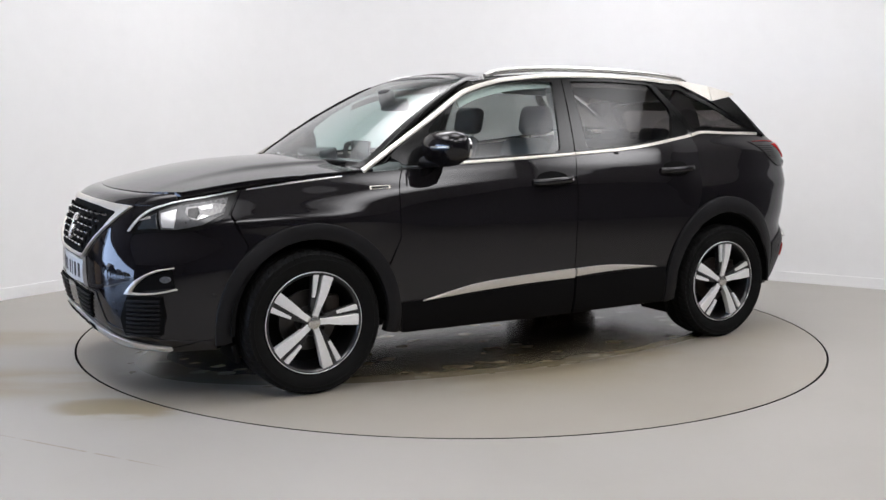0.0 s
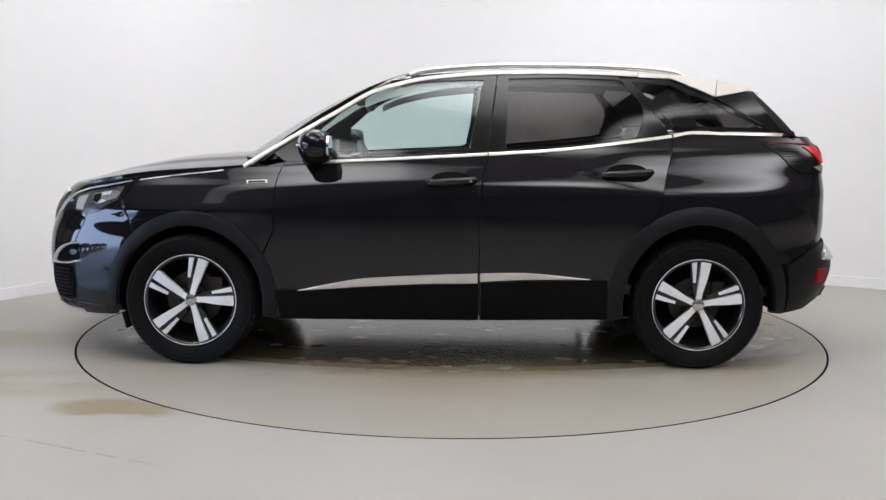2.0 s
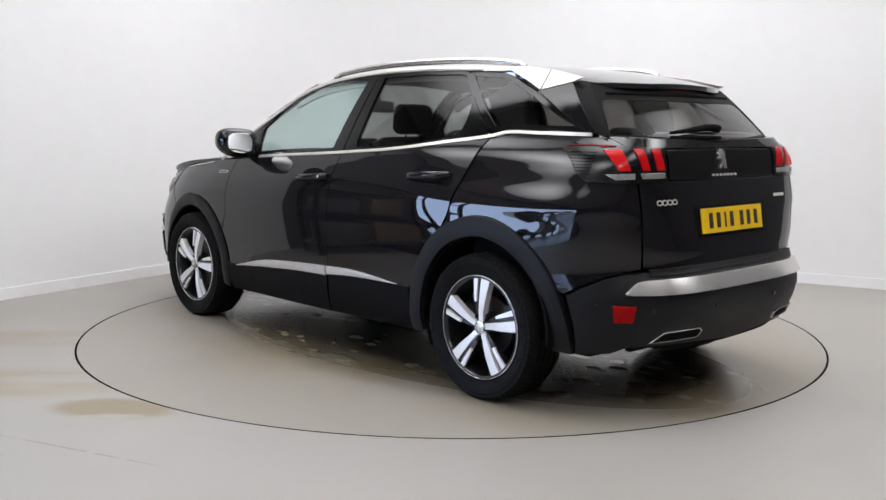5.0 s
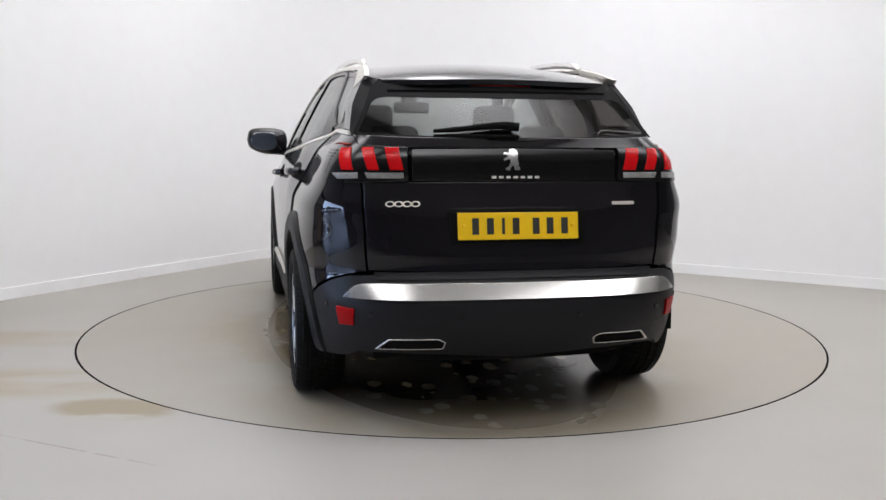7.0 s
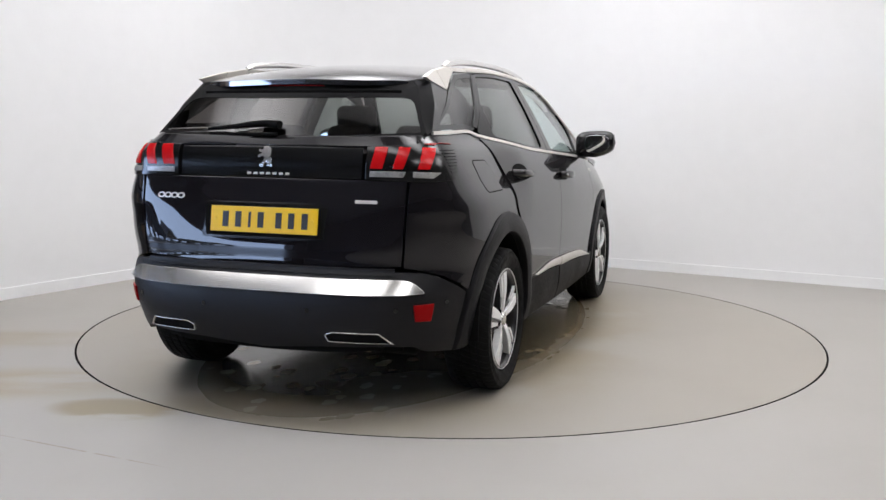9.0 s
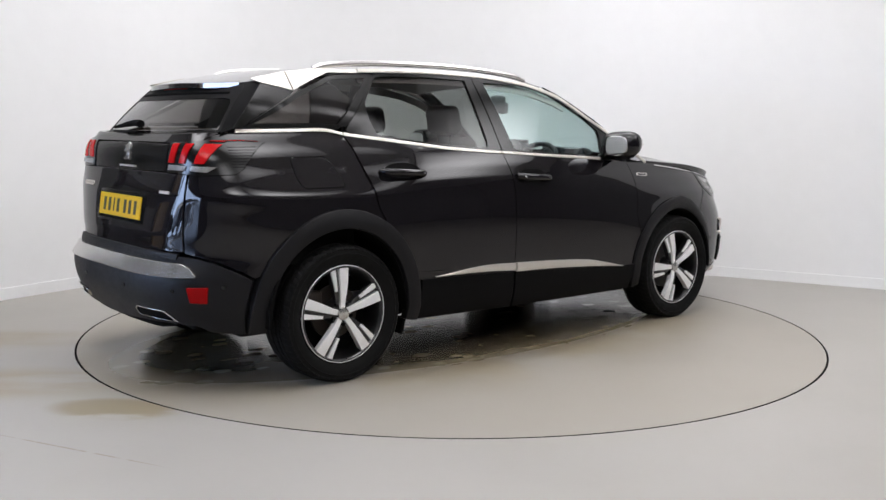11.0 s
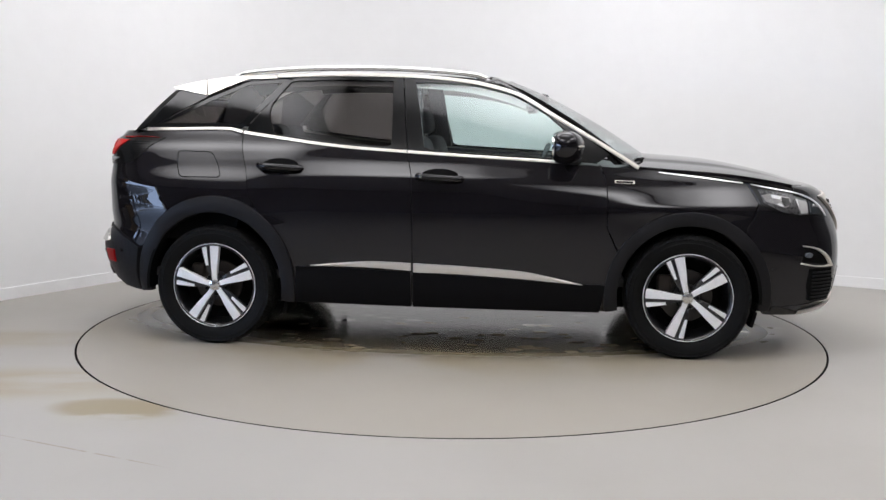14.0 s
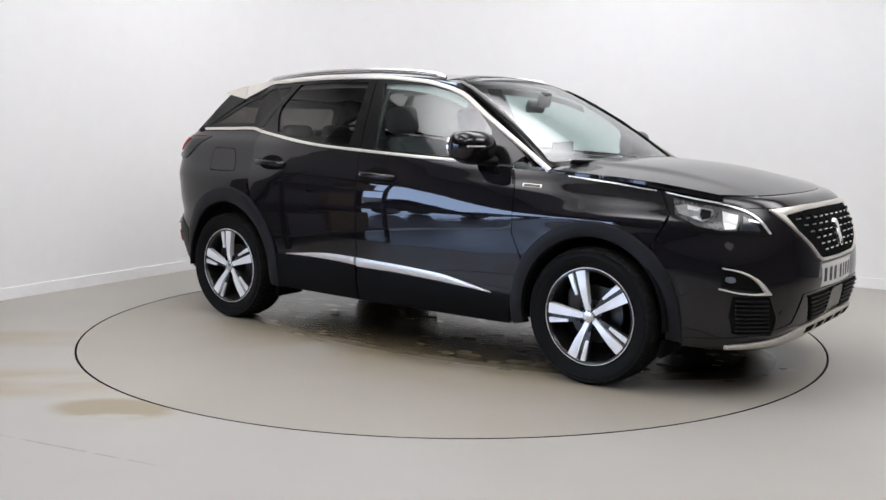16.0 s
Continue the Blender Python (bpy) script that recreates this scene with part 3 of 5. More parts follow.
def ends(x, z):
    """How far the plan narrows towards nose and tail."""
    if x > X1F:
        u = min((x - X1F) / (nose(z) - X1F), 0.999)
        n = nose_power(z)
        return (1 - u ** n) ** (1 / n)
    if x < X1R:
        n = tail_power(z)
        u = min((X1R - x) / (tail(z) - 0.9), 0.999)
        return (1 - u ** n) ** (1 / n)
    return 1.0


def tuck(x, z):
    """How much the rear quarters draw in below the windows."""
    r = min(max(-0.8 - x, 0) / 0.5, 1)
    g = min(max((z - 0.75) / 0.35, 0), 1)
    return 1 - 0.044 * r * r * (3 - 2 * r) * g * g * (3 - 2 * g)


def shoulder(x, z):
    """Half width before the plan narrows; the front wings lean in more."""
    k = min(max((x - 0.2), 0), 1)
    h = min(max((z - 0.8) / 0.2, 0), 1)
    h = h * h * (3 - 2 * h)
    hollow = -0.009 * min(x * x, 1.69)
    q = min(x, 1.3)
    swell = 0.013 * math.exp(-((q - 1.3) / 0.30) ** 2 - ((z - 0.825) / 0.05) ** 2)
    q = max(x, -1.3)
    swell += 0.010 * math.exp(-((q + 1.3) / 0.40) ** 2 - ((z - 0.925) / 0.05) ** 2)
    return half_width(z + 0.04 * k * h) * (1 - 0.02 * k * h) * tuck(x, z) + hollow + swell


def side_y(x, z):
    b = belt(x)
    if z <= b:
        return shoulder(x, z) * ends(x, z)
    d = z - b
    e = shoulder(x, b) * ends(max(x, -1.5), b)
    e += e * (1 / tuck(x, b) - 1) * min(d / 0.12, 1)
    return e - 0.43 * d - 0.22 * d * d


def on_side(s, proud=0.0):
    return lambda x, z, d: (x, s * (side_y(x, z) + proud - d), z)


def front_r(theta, z, d):
    a, b = nose(z) - X1F - d, shoulder(1.3, z) - d
    c, s, n = abs(math.cos(theta)), abs(math.sin(theta)), nose_power(z)
    return 1 / ((c / a) ** n + (s / b) ** n) ** (1 / n)


def rear_r(theta, z, d):
    a, b, n = tail(z) - 0.9 - d, shoulder(-1.3, z) - d, tail_power(z)
    c, s = abs(math.cos(theta)), abs(math.sin(theta))
    return 1 / ((c / a) ** n + (s / b) ** n) ** (1 / n)


def on_front(proud=0.0):
    def fn(t, z, d):
        r = front_r(t, z, d - proud)
        return (X1F + r * math.cos(t), r * math.sin(t), z)
    return fn


def on_rear(proud=0.0):
    def fn(t, z, d):
        r = rear_r(t, z, d - proud)
        return (X1R - r * math.cos(t), r * math.sin(t), z)
    return fn


def fy(y, z):
    """Front surface: bearing and height of the place with that y."""
    u = min(abs(y) / shoulder(1.3, z), 0.995)
    n = nose_power(z)
    x = (nose(z) - X1F) * (1 - u ** n) ** (1 / n)
    return (math.atan2(y, x), z)


def fx(x, z, s=1):
    u, n = (x - X1F) / (nose(z) - X1F), nose_power(z)
    return (s * math.atan2(shoulder(1.3, z) * (1 - min(u, 0.999) ** n) ** (1 / n), x - X1F), z)


def ry(y, z):
    n = tail_power(z)
    u = min(abs(y) / shoulder(-1.3, z), 0.995)
    return (math.atan2(y, (tail(z) - 0.9) * (1 - u ** n) ** (1 / n)), z)


def rx(x, z, s=1):
    n = tail_power(z)
    u = min((X1R - x) / (tail(z) - 0.9), 0.999)
    return (s * math.atan2(shoulder(-1.3, z) * (1 - u ** n) ** (1 / n), X1R - x), z)


def both(half):
    """A closed outline from its left half, given from top middle to bottom middle, in bearings."""
    return half + [(-a, b) for a, b in reversed(half) if abs(a) > 1e-6]


def hood_z(x, y):
    c = table(x, [0.95, 1.16, 1.36, 1.58, 1.80, 1.99, 2.10, 2.20], [1.115, 1.104, 1.092, 1.070, 1.032, 0.984, 0.948, 0.905])
    q = abs(y)
    ridge = 0.012 / (1 + math.exp((q - 0.50) / 0.018)) * min(1, max(0, (2.0 - x) / 0.5))
    return c - 0.048 * (q / 0.8) ** 2 + ridge - 0.012


def roof_z(x, y):
    c = table(x, [-1.85, -1.7, -1.5, -1.2, -0.8, -0.4, 0.0, 0.3, 0.5], [1.455, 1.497, 1.536, 1.568, 1.591, 1.596, 1.583, 1.552, 1.50])
    return c - 0.042 * (y / 0.56) ** 2


def screen_x(y, z):
    c = table(z, [1.06, 1.10, 1.262, 1.385, 1.49, 1.545, 1.58], [1.20, 1.15, 0.90, 0.68, 0.465, 0.31, 0.16])
    return c - 0.16 * (y / 0.7) ** 2


def backlight_x(y, z):
    return table(z, [1.18, 1.225, 1.32, 1.42, 1.49], [-2.03, -1.985, -1.895, -1.79, -1.71]) + 0.09 * (y / 0.6) ** 2


def arch(cx, r0, r1, a0, a1, n=20):
    """A wheel-arch line: radius r0 at the sides, r1 at the top, between two angles in degrees."""
    out = []
    for k in range(n + 1):
        a = radians(a0 + (a1 - a0) * k / n)
        r = r0 + (r1 - r0) * max(math.sin(a), 0) ** 2
        out.append((cx + r * math.cos(a), HUB_Z + r * math.sin(a)))
    return out


DOOR_MID = [(-0.224, 1.136), (-0.195, 1.0), (-0.185, 0.75), (-0.183, 0.49), (-0.187, 0.25)]
DOOR_FRONT = [(0.843, 1.066), (0.878, 0.969), (0.890, 0.845), (0.890, 0.72)]
DOOR_REAR = [(-1.212, 1.224), (-1.191, 1.123), (-1.149, 0.986), (-1.123, 0.864), (-1.092, 0.800)]
ROOF_LINE = [(1.058, 1.05), (0.898, 1.149), (0.743, 1.242), (0.587, 1.333), (0.431, 1.428), (0.335, 1.468), (0.205, 1.503), (0.075, 1.526),
             (-0.219, 1.553), (-0.645, 1.562), (-1.036, 1.553)]
SILL_TOP = [(-0.86, 0.470), (-0.5, 0.463), (0.0, 0.443), (0.45, 0.42), (0.90, 0.402)]


def belt_path(a, b, dz=0.0, n=24):
    return [(a + (b - a) * k / n, belt(a + (b - a) * k / n) + dz) for k in range(n + 1)]


def sill_z(x):
    return table(x, [p[0] for p in SILL_TOP], [p[1] for p in SILL_TOP])


def door_handle(parent, s, x0, x1, z, lock):
    fn = on_side(s, 0.002)
    cx, w = (x0 + x1) / 2, (x1 - x0) / 2
    cup = [(cx + w * 0.86 * math.cos(a), z + 0.008 + 0.040 * math.sin(a)) for a in [2 * math.pi * k / 28 for k in range(28)]]
    handle = sheet("handle_cup", cup, fn, DARK, parent, "dark recessed cup", 0.004, (0.03, 0.03))
    y = side_y(cx, z)
    path = spline([(x0, s * (side_y(x0, z) + 0.004), z + 0.006), (x0 + 0.03, s * (y + 0.030), z + 0.005), (cx, s * (y + 0.042), z), (x1 - 0.03, s * (y + 0.034), z - 0.006),
                   (x1, s * (side_y(x1, z) + 0.004), z - 0.008)], 5)
    tube("handle", path, 0.0165, PAINT, handle, "black painted bar handle", 12, 1.1)
    if lock:
        ob = lathe("lock", [(0.0, 0.004), (0.007, 0.004), (0.008, 0.0)], CHROME, handle, "chrome lock barrel", 20)
        ob.matrix_basis = pose(x0 + 0.024, s * (y + 0.043), z + 0.004, 0, 0, 0 if s > 0 else 180)


def build_door(car, s, front):
    fn = on_side(s)
    if front:
        outline = belt_path(-0.224, 0.843, -0.012) + spline(DOOR_FRONT, 4) + [p for p in arch(AXLE_F, 0.452, 0.475, 148, 192, 10)] + [(0.885, 0.25)] + list(reversed(DOOR_MID))[:-1]
        glass_line = spline([(-0.203, 1.511), (-0.165, 1.33), (-0.128, 1.139)], 4) + belt_path(-0.10, 0.63, 0.014, 10) + [(0.665, 1.238)] + spline([(0.655, 1.246), (0.462, 1.402), (0.269, 1.474), (0.107, 1.499), (-0.05, 1.510)], 4)
        frame_line = spline([(-0.274, 1.537), (-0.245, 1.33), (-0.222, 1.126)], 4) + belt_path(-0.20, 0.83, 0.002, 10) + [(0.88, 1.13)] + spline([(0.72, 1.236), (0.575, 1.325), (0.425, 1.415), (0.335, 1.452), (0.205, 1.488), (0.075, 1.512), (-0.1, 1.532)], 4)
    else:
        outline = belt_path(-1.208, -0.224, -0.012) + [p for p in DOOR_MID[1:]] + [(-0.865, 0.256)] + list(reversed(arch(AXLE_R, 0.475, 0.517, -10, 60, 14))) + list(reversed(spline(DOOR_REAR, 4)))[:-1]
        glass_line = [(-0.335, 1.520), (-0.315, 1.157)] + belt_path(-0.36, -1.02, 0.014, 10) + spline([(-1.052, 1.30), (-1.052, 1.372), (-1.02, 1.42), (-0.945, 1.512), (-0.92, 1.521)], 4) + [(-0.6, 1.528)]
        frame_line = [(-0.280, 1.538), (-0.228, 1.130)] + belt_path(-0.26, -1.15, 0.002, 10) + spline([(-1.195, 1.24), (-1.12, 1.325), (-1.06, 1.392), (-0.96, 1.512), (-0.935, 1.536)], 4) + [(-0.6, 1.545)]
    door = sheet("front_door" if front else "rear_door", outline, fn, PAINT, car, "black painted door with a chrome strip", 0.02, (0.04, 0.014), 0.0025)
    band("window_frame", frame_line + frame_line[:1], glass_line + glass_line[:1], on_side(s, 0.002), GLOSS, door, "gloss black window frame", 0.025, 60, 2, True)
    pane = sheet("window", shrink(glass_line, -0.008), on_side(s, -0.006), CLEAR if front else PRIVACY, door, "pale green glass" if front else "dark privacy glass", 0.0, (0.08, 0.06), 0, 0)
    pane.visible_shadow = False
    # cladding along the sill and the chrome strip above it
    if front:
        clad = [(-0.181, 0.247)] + [(0.86, 0.243), (0.872, 0.30), (0.893, sill_z(0.893))] + [(x, sill_z(x)) for x in (0.7, 0.45, 0.2, 0.0, -0.179)]
        strip_a, strip_b = spline([(-0.176, 0.502), (0.102, 0.491), (0.419, 0.470), (0.579, 0.443), (0.765, 0.404)], 6), spline([(-0.176, 0.451), (0.102, 0.445), (0.419, 0.428), (0.579, 0.416), (0.765, 0.401)], 6)
    else:
        clad = [(-0.192, 0.247), (-0.192, sill_z(-0.19))] + [(x, sill_z(x)) for x in (-0.4, -0.6, -0.855)] + [(-0.862, 0.256)]
        strip_a, strip_b = spline([(-0.189, 0.502), (-0.372, 0.507), (-0.529, 0.500), (-0.765, 0.477)], 6), spline([(-0.189, 0.459), (-0.372, 0.470), (-0.529, 0.474), (-0.765, 0.474)], 6)
    sheet("sill_cladding", clad, on_side(s, 0.010), SILL, door, "dark plastic lower cladding", 0.02, (0.06, 0.03), 0.001, 0.003)
    band("chrome_strip", strip_a, strip_b, on_side(s, 0.016), SATIN, door, "chrome lower trim strip", 0.012, 30, 3, swell=0.004)
    if front:
        band("belt_strip", belt_path(-0.222, 0.60, 0.004), belt_path(-0.222, 0.60, -0.012), on_side(s, 0.004), SATIN, door, "chrome waist strip", 0.01, 30, 2, swell=0.003)
        door_handle(door, s, -0.158, 0.089, 0.982, True)
    else:
        band("belt_strip", belt_path(-0.228, -1.208, 0.004), belt_path(-0.228, -1.208, -0.012), on_side(s, 0.004), SATIN, door, "chrome waist strip", 0.01, 40, 2, swell=0.003)
        door_handle(door, s, -1.075, -0.822, 1.028, False)
    return door


def build_mirror(car, s):
    """A door mirror: a bevelled shell, wider outside, on a short arm."""
    bm = bmesh.new()
    n, m = 22, 28
    rows = []
    for i in range(n + 1):
        v = -1 + 2 * i / n
        y = 0.945 + 0.135 * v
        k = max(1 - abs(v) ** 3.2, 0.0) ** (1 / 3.2)
        low = 1 - 0.32 * max(v, 0.0) ** 1.3
        row = []
        for j in range(m):
            a = 2 * math.pi * j / m
            c, q = math.cos(a), math.sin(a)
            az = abs(q) ** 0.85 if q > 0 else -abs(q) ** 0.6
            up = 0.082 if q > 0 else 0.094 * low
            ahead = 0.085 - 0.022 * max(-az, 0.0) ** 1.5
            x = 0.668 + (c * ahead if c > 0 else abs(c) ** 0.75 * -0.096) * k * (1 - 0.22 * max(v, 0.0)) - 0.012 * v
            row.append(bm.verts.new((max(x, 0.584), s * y, 1.160 + az * up * k + 0.004 * v)))
        rows.append(row)
    for r, t in zip(rows, rows[1:]):
        for j in range(m):
            bm.faces.new((r[j], r[(j + 1) % m], t[(j + 1) % m], t[j]))
    bmesh.ops.remove_doubles(bm, verts=bm.verts, dist=1e-5)
    bmesh.ops.recalc_face_normals(bm, faces=bm.faces)
    mirror = finish(bm, "door_mirror", PAINT, car, "black door mirror with a gloss shell", 60)
    glass_line = [(0.968 + 0.082 * abs(math.cos(a)) ** 0.6 * (1 if math.cos(a) > 0 else -1), 1.158 + (0.054 if math.sin(a) > 0 else 0.062 - 0.016 * max(math.cos(a), 0)) * abs(math.sin(a)) ** 0.7 * (1 if math.sin(a) > 0 else -1)) for a in [2 * math.pi * k / 32 for k in range(32)]]
    sheet("mirror_glass", glass_line, lambda y, z, d: (0.581 + d, s * y, z), MIRROR, mirror, "mirror glass", 0.012, (0.1, 0.1))
    ob = tube("mirror_arm", spline([(0.70, s * 0.80, 1.085), (0.69, s * 0.87, 1.085), (0.67, s * 0.95, 1.098)], 4), [0.055, 0.05, 0.045, 0.042, 0.042, 0.042, 0.042, 0.042, 0.042], PLASTIC, mirror, "dark plastic arm", 14, 0.55)
    band("indicator", [(0.90, 1.166), (1.06, 1.168)], [(0.90, 1.158), (1.06, 1.160)], lambda y, z, d: (0.753 - 0.35 * max(y - 0.99, 0) - d, s * y, z), SATIN, mirror, "thin silver indicator line", 0.01, 8, 1)
    # the triangular sail panel at the foot of the pillar
    sheet("mirror_sail", [(0.64, 1.083), (0.835, 1.073), (0.90, 1.115), (0.83, 1.165), (0.68, 1.255)], on_side(s, 0.004), GLOSS, mirror, "gloss black sail panel", 0.01, (0.06, 0.06))


def build_sides(car):
    for s in (1, -1):
        build_door(car, s, True)
        build_door(car, s, False)
        build_mirror(car, s)
        fn = on_side(s)
        # front wing
        wing_line = [(0.846, 1.052), (1.05, 1.044), (1.20, 1.030), (1.345, 1.015), (1.50, 0.995), (1.64, 0.972), (1.705, 0.862), (1.64, 0.715)] + arch(AXLE_F, 0.455, 0.470, 48, 147, 22) + list(reversed(spline(DOOR_FRONT, 4)))
        wing = sheet("front_wing", wing_line, fn, PAINT, car, "black painted front wing", 0.02, (0.04, 0.014), 0.0025)
        band("wing_strip", [(1.164, 1.027), (1.40, 1.002), (1.622, 0.972)], [(1.164, 1.020), (1.40, 0.994), (1.622, 0.966)], on_side(s, 0.006), CHROME, wing, "thin chrome strip", 0.006, 16, 1)
        band("wing_badge", [(0.925, 0.980), (1.035, 0.976)], [(0.925, 0.963), (1.035, 0.959)], on_side(s, 0.003), SATIN, wing, "small silver trim badge", 0.004, 8, 1)
        band("wing_badge_bar", [(0.934, 0.9765), (1.026, 0.9730)], [(0.934, 0.9660), (1.026, 0.9625)], on_side(s, 0.0045), GLOSS, wing, "", 0.002, 6, 1)
        # rear quarter with the corner behind it
        quarter_line = [rx(x, z) for x, z in belt_path(-1.212, -1.82, -0.012, 14)] + [rx(-1.90, 1.215), rx(-1.955, 1.19), ry(0.655, 1.175), ry(0.648, 1.0), ry(0.641, 0.85), ry(0.631, 0.67), ry(0.70, 0.655), rx(-1.944, 0.632), rx(-1.86, 0.59), rx(-1.80, 0.555)]
        quarter_line += [rx(x, z) for x, z in arch(AXLE_R, 0.48, 0.517, 153, 62, 22)] + [rx(x, z) for x, z in reversed(spline(DOOR_REAR, 4))][:-1]
        quarter = sheet("rear_quarter", [(s * a, b) for a, b in quarter_line], on_rear(), PAINT, car, "black painted rear quarter panel", 0.02, (0.04, 0.014), 0.0025)
        band("belt_strip", belt_path(-1.215, -1.80, 0.004), belt_path(-1.215, -1.80, -0.012), on_side(s, 0.007), SATIN, quarter, "chrome waist strip", 0.01, 30, 2, swell=0.003)
        quarter_glass = spline([(-1.425, 1.424), (-1.32, 1.468), (-1.21, 1.516)], 3) + [(-1.0, 1.530), (-0.955, 1.528)] + [(-1.08, 1.395), (-1.205, 1.256)] + belt_path(-1.24, -1.765, 0.008, 10) + [(-1.60, 1.335)]
        pane = sheet("quarter_window", quarter_glass, on_side(s, -0.004), PRIVACY, quarter, "dark privacy glass", 0.0, (0.08, 0.06), 0.001, 0)
        pane.visible_shadow = False
        band("window_seal", quarter_glass + quarter_glass[:1], shrink(quarter_glass, 0.022) + shrink(quarter_glass, 0.022)[:1], on_side(s, -0.001), GLOSS, quarter, "gloss black seal", 0.012, 60, 1, True, 0)
        band("pillar_cover", [(-0.938, 1.526), (-1.06, 1.395), (-1.188, 1.254)], [(-0.985, 1.527), (-1.105, 1.397), (-1.232, 1.262)], on_side(s, 0.003), GLOSS, quarter, "gloss black cover between the side windows", 0.01, 16, 1)
        sheet("pillar_panel", [(-1.442, 1.430), (-1.622, 1.463), (-1.715, 1.36), (-1.815, 1.243), (-1.772, 1.243), (-1.605, 1.338), (-1.50, 1.395)], on_side(s, 0.002), GLOSS, quarter, "gloss black rear pillar panel", 0.02, (0.05, 0.05))
        # chrome along pillar and roof, widening into the silver rear pillar
        up = spline(ROOF_LINE, 5)
        low = [(x - 0.007, z - 0.014) if x > 0.33 else (x, z - 0.016) for x, z in up]
        band("roof_strip", [(x + 0.003, z + 0.006) for x, z in up], low, on_side(s, 0.006), SATIN, car, "bright satin silver roof strip", 0.012, 80, 3, swell=0.005)
        silver = sheet("silver_pillar", [(-1.04, 1.553), (-1.297, 1.549), (-1.466, 1.525), (-1.447, 1.434), (-1.33, 1.486), (-1.218, 1.531), (-1.04, 1.534)], on_side(s, 0.006), SATIN, car, "satin silver rear pillar trim", 0.02, (0.05, 0.04))
        sheet("silver_tip", [(-1.472, 1.526), (-1.60, 1.499), (-1.672, 1.482), (-1.622, 1.466), (-1.453, 1.434)], on_side(s, 0.006), SATIN, silver, "satin silver spoiler end", 0.02, (0.04, 0.04))
        # wheel-arch cladding
        for cx, ro0, ro1, ri0, ri1, a0, a1, name in ((AXLE_F, 0.455, 0.470, 0.385, 0.396, -10, 192, "front"), (AXLE_R, 0.478, 0.517, 0.398, 0.424, -11, 187, "rear")):
            outer, inner = arch(cx, ro0, ro1, a0, a1, 40), arch(cx, ri0, ri1, a0, a1, 40)
            band("arch_cladding", outer, inner, on_side(s, 0.014), PLASTIC, car, "dark grained plastic wheel arch", 0.05, 48, 4, swell=0.006, bevel=0.003)
            deep = lambda a, z, d, c=cx: (a, s * (0.87 - d), z)
            rim_o, rim_i = arch(cx, ri0 + 0.012, ri1 + 0.012, -4, 184, 40), arch(cx, ri0 - 0.004, ri1 - 0.004, -4, 184, 40)
            band("arch_liner", rim_o, rim_i, deep, DARK, car, "black wheel-arch liner", 0.36, 40, 1, bevel=0)
            sheet("arch_back", arch(cx, ri0, ri1, -6, 186, 30), lambda a, z, d: (a, s * (0.52 - d), z), DARK, car, "black inner wheel well", 0.01, (0.3, 0.3), 0, 0)
    # fuel flap on the right side only
    flap = [(-1.575, 1.098), (-1.56, 1.112), (-1.39, 1.108), (-1.36, 1.095), (-1.325, 1.04), (-1.30, 0.975), (-1.315, 0.962), (-1.53, 0.962), (-1.548, 0.975), (-1.566, 1.02)]
    seam = sheet("fuel_flap", flap, on_side(-1, 0.0012), DARK, car, "black fuel flap", 0.004, (0.04, 0.025), 0, 0)
    sheet("flap_skin", flap, on_side(-1, 0.0022), PAINT, seam, "black painted flap", 0.003, (0.04, 0.025), 0.004, 0.001)


def on_hood(x, y, d):
    return (x, y, hood_z(x, y) - d)


